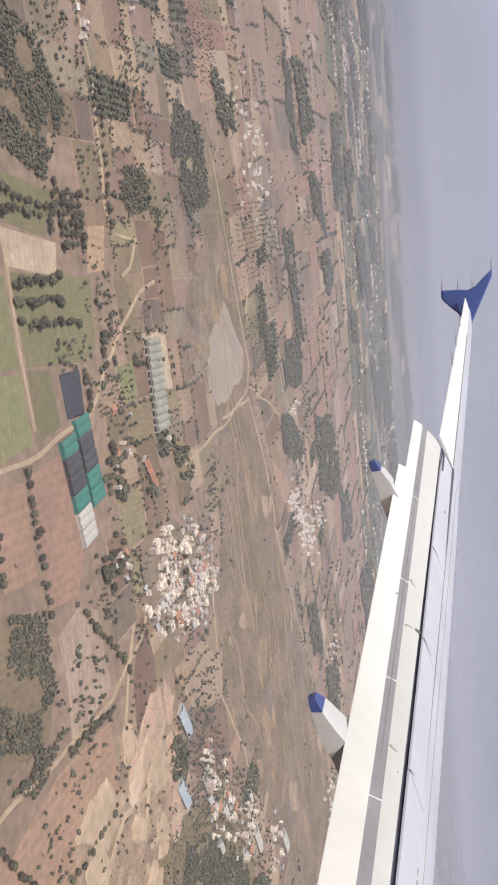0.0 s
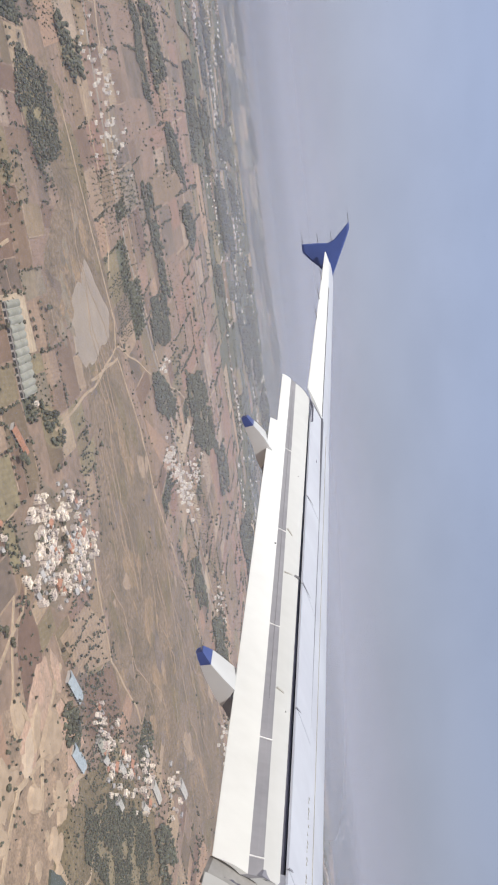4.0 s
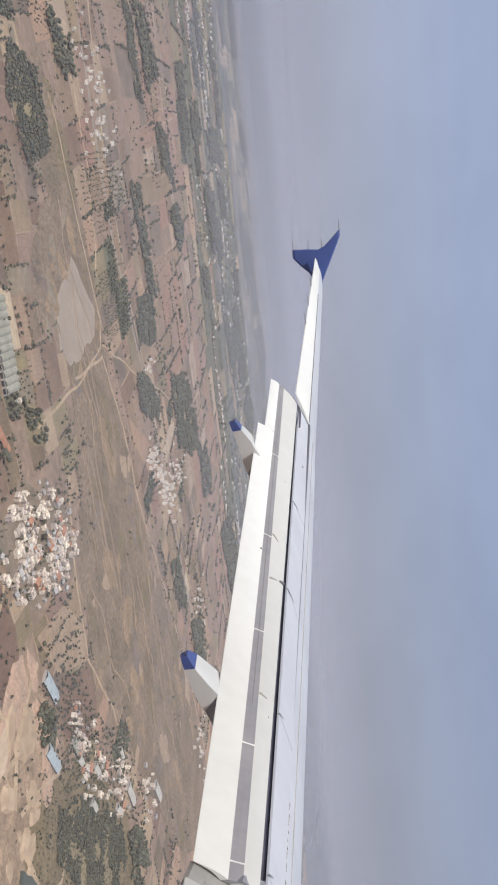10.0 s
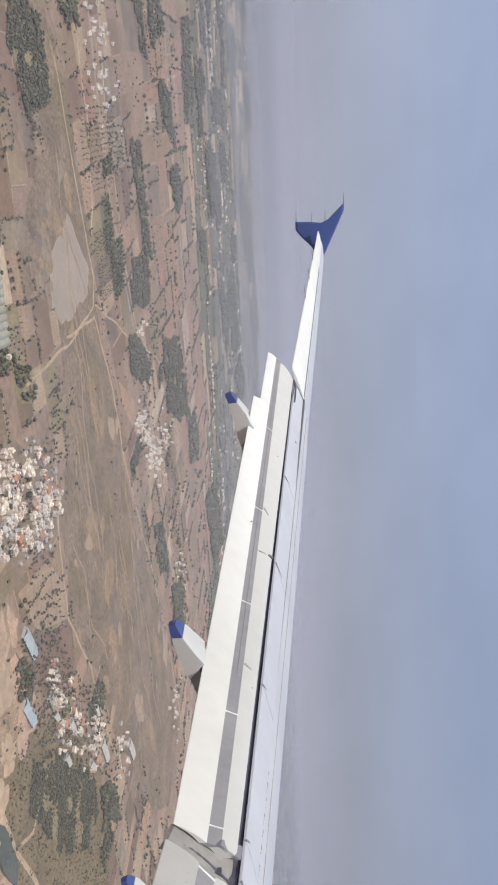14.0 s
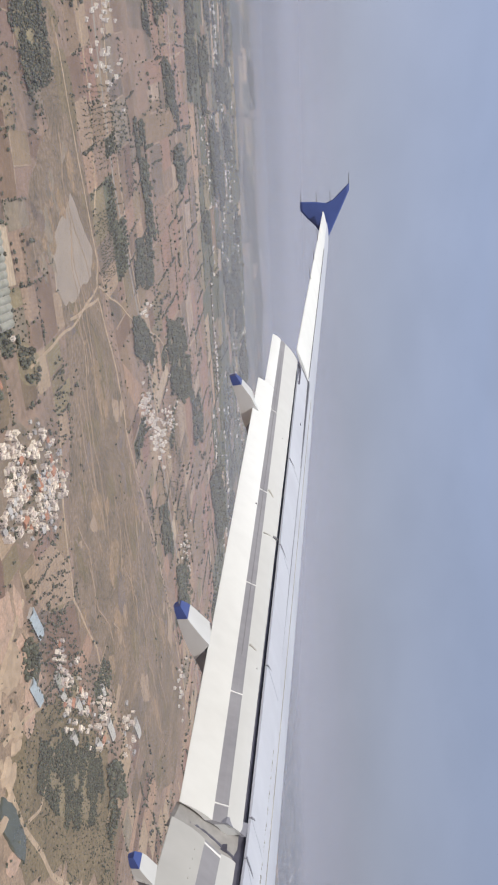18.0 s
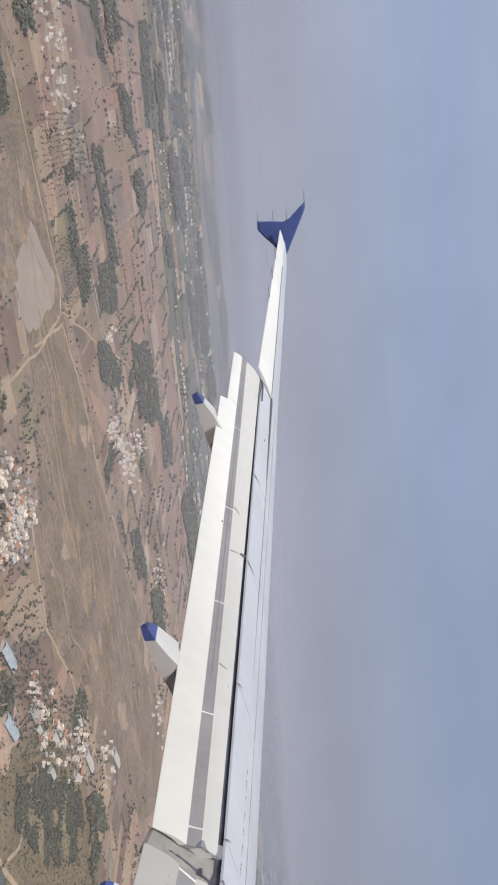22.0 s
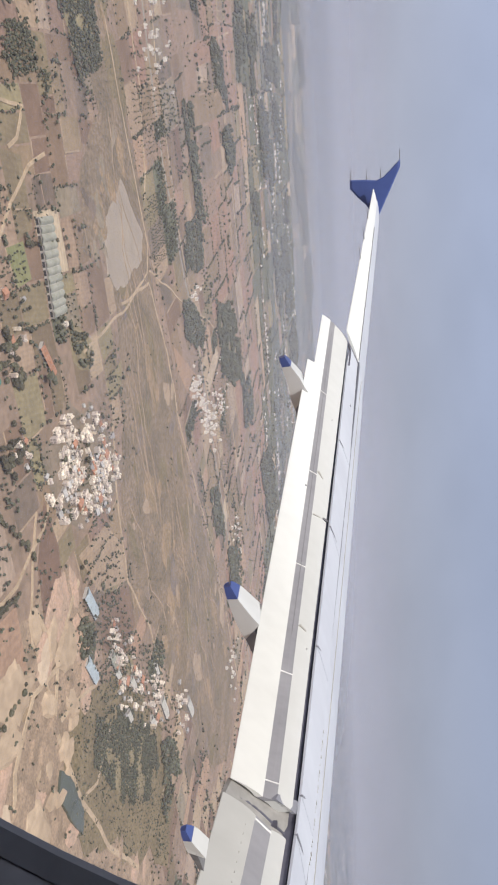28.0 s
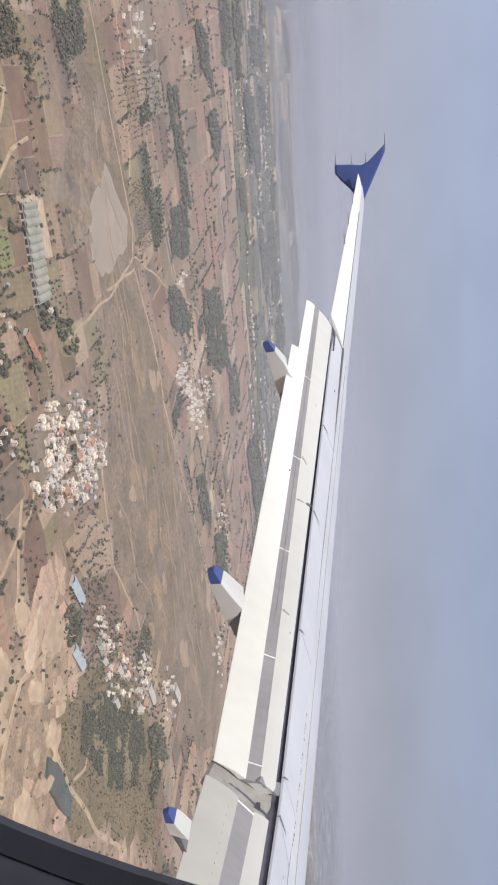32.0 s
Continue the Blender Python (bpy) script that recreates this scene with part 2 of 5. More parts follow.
track_dull = material("dull_footpath", (0.350, 0.262, 0.188), second=(0.295, 0.222, 0.158), vary=0.15, scale=0.3)
track_mat = material("dirt_track", (0.420, 0.323, 0.228), second=(0.340, 0.261, 0.182), vary=0.15, scale=0.3)
road_mat = material("grey_road", (0.30, 0.27, 0.24), second=(0.25, 0.23, 0.2), vary=0.1, scale=0.3)
water_mat = material("muddy_water", (0.335, 0.272, 0.208), rough=0.4, vary=0.12, scale=0.03)
pond_mat = material("dark_pond_water", (0.05, 0.05, 0.06), rough=0.1, vary=0.1, scale=0.05)
quarry_water = material("green_quarry_water", (0.085, 0.092, 0.068), rough=0.1, vary=0.1, scale=0.05)
leaf = material("dusty_foliage", (0.104, 0.095, 0.066), rough=0.8, second=(0.080, 0.075, 0.054), vary=0.3, scale=0.7, random_hue=0.3)
leaf_far = material("wood_foliage", (0.102, 0.101, 0.072), rough=0.8, second=(0.078, 0.080, 0.060), vary=0.3, scale=0.4, random_hue=0.35, island=True)
bark = material("tree_bark", (0.14, 0.10, 0.07), vary=0.2, scale=3)
wall_mats = [material("white_plaster", (0.74, 0.655, 0.58), vary=0.18, scale=0.8, random_hue=0.3), material("cream_plaster", (0.66, 0.56, 0.46), vary=0.12, scale=0.8, random_hue=0.25),
             material("grey_concrete", (0.46, 0.43, 0.40), vary=0.15, scale=0.8)]
roof_mats = [material("flat_concrete_roof", (0.66, 0.575, 0.505), vary=0.25, scale=0.6, random_hue=0.36), material("clay_tile_roof", (0.40, 0.21, 0.14), vary=0.2, scale=0.9),
             material("tin_sheet_roof", (0.48, 0.46, 0.45), rough=0.45, metal=0.2, vary=0.14, scale=0.5, random_hue=0.3)]
town_mat = material("town_plaster", (0.69, 0.64, 0.59), vary=0.1, scale=0.3, random_hue=0.25, island=True)
opening_mat = material("dark_window_opening", (0.05, 0.05, 0.055), rough=0.3, vary=0.1, scale=2)
net_teal = material("teal_shade_net", (0.050, 0.200, 0.165), second=(0.055, 0.165, 0.140), rough=0.7, vary=0.1, scale=0.4)
net_dark = material("dark_shade_net", (0.07, 0.07, 0.075), rough=0.7, vary=0.15, scale=0.4)
sheet_white = material("white_greenhouse_film", (0.50, 0.48, 0.44), rough=0.4, vary=0.1, scale=0.4)
shed_roof = material("weathered_asbestos_roof", (0.31, 0.31, 0.27), second=(0.25, 0.25, 0.21), vary=0.12, scale=0.5)
blue_roof = material("blue_sheet_roof", (0.40, 0.46, 0.50), rough=0.45, vary=0.12, scale=0.5)


# ---- mesh helpers ----
def mesh_of(name, verts, faces, mat, smooth=False):
    me = bpy.data.meshes.new(name)
    me.from_pydata([tuple(v) for v in verts], [], [tuple(f) for f in faces])
    me.update()
    me.materials.append(mat)
    if smooth:
        me.polygons.foreach_set("use_smooth", [True] * len(me.polygons))
        me.set_sharp_from_angle(angle=radians(28))
    return me


def part(name, me, parent=None, label=""):
    ob = new(name, me)
    if parent:
        ob.parent = parent
    if label:
        ob["label"] = label
    return ob


def empty(name, place=(0, 0, 0)):
    ob = new(name)
    ob.location = place
    return ob


def loft(stations, closed=True, caps=True):
    """Verts and faces through rings of equal length."""
    k = len(stations[0])
    verts = [p for ring in stations for p in ring]
    faces = []
    for i in range(len(stations) - 1):
        for j in range(k if closed else k - 1):
            q = (j + 1) % k
            faces.append((i * k + j, i * k + q, (i + 1) * k + q, (i + 1) * k + j))
    if caps and closed:
        faces.append(tuple(range(k))[::-1])
        faces.append(tuple(range((len(stations) - 1) * k, len(stations) * k)))
    return verts, faces


def box(x0, x1, y0, y1, z0, z1):
    v = [(x, y, z) for z in (z0, z1) for x, y in ((x0, y0), (x1, y0), (x1, y1), (x0, y1))]
    return v, [(3, 2, 1, 0), (4, 5, 6, 7), (0, 1, 5, 4), (1, 2, 6, 5), (2, 3, 7, 6), (3, 0, 4, 7)]


def joined(pieces):
    verts, faces = [], []
    for v, f in pieces:
        o = len(verts)
        verts += v
        faces += [tuple(i + o for i in q) for q in f]
    return verts, faces


# ---- the wing ----
# sections across the wing: x forward and z up from the eye, at y outboard
wing = tagged(empty("airliner_wing", (0, 0, EYE)), "white airliner wing with flaps lowered and blue tip fence", "aircraft wing")
wing.rotation_euler = (radians(BANK), 0, 0)
KINK, END, TIP = 4.5, 11.36, 15.4
FLAP = {  # trailing edge, two paint lines, front edge
    0.25: ((4.466, -1.38), (4.70, -1.145), (4.848, -1.035), (4.963, -0.92)),
    4.35: ((4.466, -0.949), (4.70, -0.715), (4.848, -0.604), (4.963, -0.488)),
    4.50: ((4.526, -0.921), (4.719, -0.68), (4.763, -0.571), (4.873, -0.457)),
    11.36: ((2.20, -0.174), (2.365, 0.025), (2.438, 0.091), (2.713, 0.274)),
}
WINGBOX = {  # slot edge, spoiler line, crest, leading edge
    0.25: ((5.02, -0.80), (5.85, -0.79), (7.2, -0.73), (9.6, -1.20)),
    4.50: ((4.93, -0.406), (5.50, -0.371), (6.40, -0.327), (7.70, -0.68)),
    11.36: ((2.75, 0.2995), (3.10, 0.4345), (3.70, 0.479), (4.35, 0.20)),
    11.46: ((2.56, 0.272), (3.07, 0.437), (3.65, 0.484), (4.30, 0.20)),
    15.4: ((0.657, 0.973), (0.92, 1.03), (1.20, 1.06), (1.75, 0.93)),
}


def station(table, y, y0, y1):
    f = (y - y0) / (y1 - y0)
    return [(a[0] + (b[0] - a[0]) * f, y, a[1] + (b[1] - a[1]) * f) for a, b in zip(table[y0], table[y1])]


def strip(p, q, n, swell):
    """n + 1 points from p to q, swelling upwards."""
    return [(p[0] + (q[0] - p[0]) * i / n, p[1], p[2] + (q[2] - p[2]) * i / n + swell * math.sin(math.pi * i / n)) for i in range(n + 1)]


def slab(rows, thick):
    """A closed shell under the surface whose sections are given; thick at its aft and front edges."""
    rings = []
    for row in rows:
        n = len(row) - 1
        under = [(x, y, z - thick[0] - (thick[1] - thick[0]) * i / n) for i, (x, y, z) in enumerate(row)]
        rings.append(row + under[::-1])
    return loft(rings)


def span(y0, y1, n):
    return [y0 + (y1 - y0) * i / n for i in range(n + 1)]


def flap(name, y0, y1, ya, yb, label):
    top = part(name, mesh_of(name, *slab([strip(*station(FLAP, y, ya, yb)[2:4], 5, 0.02) for y in span(y0, y1, 10)], (0.10, 0.16)), wing_cream, True), wing, label)
    part("walkway_stripe", mesh_of("walkway_stripe", *slab([strip(*station(FLAP, y, ya, yb)[1:3], 2, 0.003) for y in span(y0, y1, 8)], (0.06, 0.1)), wing_grey), top, "grey painted stripe")
    return top


outer = flap("outboard_flap", 4.52, 11.36, 4.5, 11.36, "cream and white flap, drooped")
inner = flap("inboard_flap", 0.25, 4.33, 0.25, 4.35, "cream and white inner flap, drooped")


def tab(parent, y0, y1, ya, yb, cut=0.0, paint=None):
    rows = []
    for y in span(y0, y1, 14):
        s = station(FLAP, y, ya, yb)
        t = tuple(s[0][i] + (s[1][i] - s[0][i]) * cut for i in range(3))
        rows.append(strip(t, s[1], 4, 0.025 * (1 - cut)))
    return part("flap_tab", mesh_of("flap_tab", *slab(rows, (0.006, 0.06)), paint or wing_white, True), parent, "bright white aft panel")


tab(outer, 4.52, 10.12, 4.5, 11.36, 0.0, wing_worn_glare)
tab(outer, 10.13, 11.36, 4.5, 11.36, 0.42)
tab(inner, 0.25, 4.33, 0.25, 4.35, 0.0, wing_dimmed)


def bar_on(table, ya, yb, y, i, j, width, mat, name, parent, shift=0.0, lift=0.004, f0=0.0, f1=1.0):
    """A thin joint lying across the surface from chord line i to chord line j; shift: how much further outboard its front end is."""
    a = station(table, y, ya, yb)
    b = station(table, y + shift, ya, yb)
    p, q = Vector(a[i]).lerp(Vector(a[j]), f0), Vector(b[i]).lerp(Vector(b[j]), f1)
    d = (q - p).normalized()
    side = Vector((0, 1, 0)).cross(d).normalized()
    side = d.cross(side).normalized() * width / 2
    up = Vector((0, 0, 1))
    rings = []
    for k in range(3):
        c = p.lerp(q, k / 2)
        rings.append([c - side - up * 0.01, c + side - up * 0.01, c + side + up * lift, c - side + up * lift])
    return part(name, mesh_of(name, *loft(rings), mat), parent)


for y in (4.655, 5.61, 6.817, 8.165, 9.668):
    bar_on(FLAP, 4.5, 11.36, y, 1, 2, 0.018, joint_pale, "panel_joint", outer)
for y, shift, f0, f1 in ((8.224, -0.05, 0.03, 0.36), (7.556, 0.04, 0.05, 0.45), (6.13, -0.01, 0.03, 0.42)):
    bar_on(FLAP, 4.5, 11.36, y, 2, 3, 0.022, stain_grey, "scuff_mark", outer, shift, 0.022, f0, f1)
bar_on(FLAP, 4.5, 11.36, 7.62, 2, 3, 0.045, joint_grey, "latch_mark", outer, 0.03, 0.022, 0.62, 0.98)
bar_on(FLAP, 0.25, 4.35, 4.3, 1, 2, 0.018, joint_pale, "panel_joint", inner)
rows = []
for y in span(6.0, 11.1, 8):
    s = station(FLAP, y, 4.5, 11.36)
    p = Vector(s[1]).lerp(Vector(s[2]), 0.52) + Vector((0, 0, 0.003))
    rows.append([tuple(p + Vector(o)) for o in ((-0.004, 0, -0.01), (0.004, 0, -0.01), (0.004, 0, 0.001), (-0.004, 0, 0.001))])
part("stripe_line", mesh_of("stripe_line", *loft(rows), stripe_grey), outer)
for y, i, f in ((5.95, 2, 0.62), (9.3, 2, 0.5), (7.9, 0, 0.9)):      # small fastener dots
    s = station(FLAP, y, 4.5, 11.36)
    p = Vector(s[i]).lerp(Vector(s[i + 1]), f) + Vector((0, 0, 0.021))
    part("fastener", mesh_of("fastener", *box(p.x - 0.007, p.x + 0.007, p.y - 0.008, p.y + 0.008, p.z - 0.02, p.z - 0.002), joint_grey), outer)
stencils = []
for i in range(26):                # a row of small unreadable stencilled marks
    y = 4.62 + 0.045 * i
    p = Vector(station(WINGBOX, y, 4.5, 11.36)[1]).lerp(Vector(station(WINGBOX, y, 4.5, 11.36)[2]), 0.10 + 0.02 * (i % 3)) + Vector((0, 0, 0.012))
    if i % 7 != 5:
        stencils.append(box(p.x - 0.012 - 0.004 * (i % 4), p.x + 0.012, p.y - 0.008, p.y + 0.008, p.z - 0.02, p.z + 0.001))
tagged(part("stencil_marks", mesh_of("stencil_marks", *joined(stencils), stain_grey), wing, "row of small grey stencilled marks"), kind="stuff")
for y, f in ((5.75, 0.8), (6.95, 0.85), (7.05, 0.95), (8.5, 0.8), (4.2, 0.7), (10.2, 0.6)):      # scuffed marks on the spoilers
    s = station(WINGBOX, y, *((0.25, 4.5) if y < 4.5 else (4.5, 11.36)))
    p = Vector(s[0]).lerp(Vector(s[1]), f) + Vector((0, 0, 0.01))
    part("scuff_mark", mesh_of("scuff_mark", *box(p.x - 0.02, p.x + 0.014, p.y - 0.06, p.y + 0.05, p.z - 0.02, p.z + 0.002), corner_grey), wing)


# spoilers, one by one, with slanted ends: aft and front ends outboard
EDGES = [(0.25, 0.25), (2.4, 2.55), (4.367, 4.505), (4.69, 5.0), (6.086, 6.346), (7.637, 7.754), (9.125, 9.26), (11.35, 11.355)]


def box_at(y, i):
    return Vector(station(WINGBOX, y, *((0.25, 4.5) if y <= 4.5 else (4.5, 11.36)))[i])


for k in range(len(EDGES) - 1):
    (a0, f0), (a1, f1) = EDGES[k], EDGES[k + 1]
    rows = []
    for t in (0.004, 0.25, 0.5, 0.75, 0.996):
        rows.append(strip(tuple(box_at(a0 + (a1 - a0) * t, 0)), tuple(box_at(f0 + (f1 - f0) * t, 1)), 3, 0.004))
    rows = [[(x, y, z + 0.003) for x, y, z in row] for row in rows]
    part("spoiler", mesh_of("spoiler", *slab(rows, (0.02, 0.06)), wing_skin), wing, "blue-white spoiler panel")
    p, q = box_at(a1, 0) + Vector((0.0, 0, 0.008)), box_at(f1, 1) + Vector((0, 0, 0.008))
    w = Vector((0, 0.010, 0))
    ring = [[tuple(c - w - Vector((0, 0, 0.015))), tuple(c + w - Vector((0, 0, 0.015))), tuple(c + w + Vector((0, 0, 0.004))), tuple(c - w + Vector((0, 0, 0.004)))] for c in (p, p.lerp(q, 0.33) + Vector((0, 0, 0.006)), p.lerp(q, 0.66) + Vector((0, 0, 0.006)), q + Vector((0, 0, 0.006)))]
    part("spoiler_joint", mesh_of("spoiler_joint", *loft(ring), corner_grey), wing)
skins = []
for ya, yb in ((0.25, 4.5), (4.5, 11.36)):
    rows = []
    for y in span(ya, yb, 8):
        s = station(WINGBOX, y, ya, yb)
        top = strip(s[1], s[2], 3, 0.015)
        nose = [(s[2][0] + (s[3][0] - s[2][0]) * math.sin(t), y, s[3][2] + (s[2][2] - s[3][2]) * math.cos(t)) for t in (0.35, 0.8, 1.2, 1.57)]
        under = [(s[2][0], y, s[3][2] - 0.15), (s[0][0], y, s[0][2] - 0.30)]
        rows.append(top + nose + under)
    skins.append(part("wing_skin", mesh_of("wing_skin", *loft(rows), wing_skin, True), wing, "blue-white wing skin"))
for ya, yb in ((0.25, 4.5), (4.5, 11.36)):
    rows = []
    for y in span(ya, yb, 4):
        s = station(WINGBOX, y, ya, yb)
        x, z = s[0][0], s[0][2]
        rows.append([(x + 0.02, y, z - 0.03), (x + 0.05, y, z - 0.03), (x + 0.05, y, z - 0.32), (x - 0.02, y, z - 0.32)])
    part("flap_slot", mesh_of("flap_slot", *loft(rows), dark_gap), wing, "dark slot behind the spoilers")
    rows = []
    for y in span(ya, yb, 8):
        s = station(WINGBOX, y, ya, yb)
        c = Vector(s[1]) + Vector((0.0, 0, 0.0))
        rows.append([tuple(c + Vector(o)) for o in ((-0.055, 0, -0.01), (0.03, 0, -0.01), (0.03, 0, 0.016), (-0.055, 0, 0.014))])
    part("skin_joint", mesh_of("skin_joint", *loft(rows), line_grey), wing)
    rows = []
    for y in span(ya, yb, 8):
        s = station(WINGBOX, y, ya, yb)
        c = Vector(s[1]).lerp(Vector(s[2]), 0.42) + Vector((0, 0, 0.016))
        rows.append([tuple(c + Vector(o)) for o in ((-0.008, 0, -0.01), (0.008, 0, -0.01), (0.008, 0, 0.003), (-0.008, 0, 0.003))])
    part("skin_joint", mesh_of("skin_joint", *loft(rows), stain_grey), wing)

# aileron and the outer skin
rows = []
for y in span(11.46, 15.4, 8):
    s = station(WINGBOX, y, 11.46, 15.4)
    nose = [(s[2][0] + (s[3][0] - s[2][0]) * math.sin(t), y, s[3][2] + (s[2][2] - s[3][2]) * math.cos(t)) for t in (0.4, 0.9, 1.3, 1.57)]
    rows.append(strip(s[1], s[2], 2, 0.008) + nose + [(s[2][0], y, s[3][2] - 0.06), (s[1][0], y, s[1][2] - 0.12)])
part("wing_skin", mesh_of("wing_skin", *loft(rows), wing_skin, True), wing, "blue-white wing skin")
rows = []
for y in span(11.47, 15.3, 6):
    s = station(WINGBOX, y, 11.46, 15.4)
    rows.append(strip(s[0], s[1], 3, 0.01))
aileron = part("aileron", mesh_of("aileron", *slab(rows, (0.012, 0.09)), wing_white, True), wing, "white aileron")
rows = []
for y in span(11.5, 14.6, 6):
    c = Vector(station(WINGBOX, y, 11.46, 15.4)[1])
    rows.append([tuple(c + Vector(o)) for o in ((-0.01, 0, -0.01), (0.01, 0, -0.01), (0.01, 0, 0.008), (-0.01, 0, 0.008))])
part("skin_joint", mesh_of("skin_joint", *loft(rows), joint_grey), wing)


def rod(p, q, r, mat, name, parent, label=""):
    p, q = Vector(p), Vector(q)
    d = (q - p).normalized()
    u = d.orthogonal().normalized()
    w = d.cross(u)
    rings = [[tuple(c + (u * math.cos(t) + w * math.sin(t)) * s) for t in (0, 1.05, 2.09, 3.14, 4.19, 5.24)] for c, s in ((p, r), (q, r * 0.6))]
    return part(name, mesh_of(name, *loft(rings), mat), parent, label)


for y in (13.2, 13.75, 14.35):
    s = station(WINGBOX, y, 11.46, 15.4)[0]
    rod(s, (s[0] - 0.20, s[1], s[2] - 0.02), 0.008, joint_grey, "discharge_wick", aileron, "thin dark static wick")

# the tip fence: a swept blade above and below the tip
outline = [(0.20, 1.47), (0.34, 1.465), (0.62, 1.335), (1.20, 1.06), (1.12, 0.90), (0.98, 0.80), (0.83, 0.64), (0.68, 0.51), (0.517, 0.51), (0.53, 0.80), (0.555, 1.02), (0.50, 1.15)]
mid = (0.75, 0.98)
rings = []
for dy, shrink in ((-0.035, 0.9), (-0.02, 1.0), (0.02, 1.0), (0.035, 0.9)):
    rings.append([(mid[0] + (x - mid[0]) * shrink, TIP + 0.03 + dy, mid[1] + (z - mid[1]) * shrink) for x, z in outline])
fence = part("wingtip_fence", mesh_of("wingtip_fence", *loft(rings), fence_blue), wing, "dark blue wingtip fence")
for x, z in ((0.20, 1.462), (0.53, 1.10), (0.535, 0.83), (0.52, 0.53)):
    rod((x, TIP + 0.03, z), (x - 0.19, TIP + 0.03, z - 0.005), 0.008, joint_grey, "discharge_wick", fence, "thin dark static wick")

# dark rubber seal curling round the outer end of the flap
a, b, c = Vector(FLAP[11.36][3] [:1] + (11.36,) + FLAP[11.36][3][1:]), Vector((2.80, 11.30, 0.315)), Vector((2.90, 10.7, 0.275))
f = Vector((2.60, 11.40, 0.215))
seal = [f, f.lerp(a, 0.6), a + Vector((0.03, -0.02, 0.02)), b + Vector((0.0, -0.12, 0.0)), c]
rows = [[tuple(p + Vector(o)) for o in ((-0.006, 0, -0.02), (0.006, 0, -0.02), (0.005, 0, 0.006), (-0.005, 0, 0.006))] for p in seal]
part("flap_end_seal", mesh_of("flap_end_seal", *loft(rows), dark_gap, True), outer, "dark rubber end seal")

# track fairings under the flaps: a flat top, slanting sides, an angular blue tip
def fairing(y, tip_x, tip_low, size, wide, track=True, reach=1.0, sag=0.0):
    def ring(top_x, top, low_x, low, half):
        h = half * wide
        pts = ((-h, top_x, top), (h, top_x, top), (h * 0.7, low_x, low), (0.0, low_x + 0.01, low - 0.012), (-h * 0.78, low_x, low))
        return [(tip_x + x * size, y + o, tip_low + z * size) for o, x, z in pts]
    cut = ring(0.33 * reach, 0.315, 0.52 * reach, 0.165 - sag * 0.3, 0.17)
    rings = [ring(0.081, 0.129, 0.099, 0.028, 0.120), ring(0.14, 0.172, 0.18, 0.046, 0.138), ring(0.22, 0.23, 0.30, 0.082, 0.155), ring(0.28 * reach, 0.276, 0.42 * reach, 0.122 - sag * 0.2, 0.164), cut]
    if not track:
        rings = rings[:2] + [ring(0.30, 0.275, 0.25, 0.068, 0.150)]
    # Inner fairing: the shade on it is put in by a darker paint.
    body = part("flap_track_fairing", mesh_of("flap_track_fairing", *loft(rings), fairing_side if track else wing_cream), wing, "pale grey flap track fairing")
    part("fairing_tip", mesh_of("fairing_tip", *loft([ring(-0.015, 0.060, 0.0, 0.0, 0.05), ring(0.035, 0.097, 0.05, 0.010, 0.09), ring(0.080, 0.128, 0.098, 0.027, 0.119)]), fence_blue), body, "blue painted tip")
    if not track:
        keel = [ring(0.255, 0.17, 0.23, 0.062, 0.135), ring(0.36, 0.19, 0.43, 0.125, 0.11), ring(0.60, 0.22, 0.66, 0.19, 0.08)]
        # Sunlit here, so the other shrouds' shade is painted in with joint grey.
        part("track_shroud", mesh_of("track_shroud", *loft(keel), joint_grey), body, "dark shroud under the flap")
        return
    part("track_shroud", mesh_of("track_shroud", *loft([ring(0.335 * reach, 0.25, 0.525 * reach, 0.17 - sag * 0.3, 0.15), ring(0.55 * reach, 0.30, 0.75 * reach, 0.24 - sag, 0.14), ring(1.1 * reach, 0.42, 1.3 * reach, 0.40 - sag * 1.6, 0.10)]), shroud_grey), body, "dark shroud under the flap")
    rod((tip_x, y, tip_low + 0.04 * size), (tip_x - 0.14 * size, y, tip_low + 0.07 * size), 0.005, joint_grey, "discharge_wick", body)


fairing(6.0, 3.673, -1.072, 1.0, 1.0)
fairing(9.62, 2.45, -0.668, 1.14, 1.16, True, 1.16, 0.05)
fairing(3.7, 4.140, -1.135, 0.60, 0.52, False)

# the gap between the two flaps: track beam, seals and a small fitting
rows = []
for t in span(0, 1, 8):
    a, b = Vector((4.52, 4.30, -0.93)).lerp(Vector((4.99, 4.28, -0.47)), t), Vector((4.56, 4.56, -0.88)).lerp(Vector((4.90, 4.62, -0.44)), t)
    d = Vector((0, 0, -0.035 - 0.02 * math.sin(t * 3.1)))
    rows.append([tuple(a + d), tuple(b + d), tuple(b + d * 2), tuple(a + d * 2)])
beam = part("flap_track", mesh_of("flap_track", *loft(rows), beam_grey, True), wing, "grey metal flap track in the gap")
rows = []
for t in span(0, 1, 8):
    c = Vector((4.56, 4.43, -0.90)).lerp(Vector((4.95, 4.40, -0.475)), t) + Vector((0, 0.03 * math.sin(t * 4), -0.035))
    rows.append([tuple(c + Vector(o)) for o in ((0, -0.012, -0.02), (0, 0.012, -0.02), (0, 0.009, 0.006), (0, -0.009, 0.006))])
part("rubber_seal", mesh_of("rubber_seal", *loft(rows), dark_gap, True), beam, "dark rubber seal")
part("fitting", mesh_of("fitting", *box(4.86, 4.90, 4.38, 4.43, -0.62, -0.565), dark_gap), beam)
rows = []
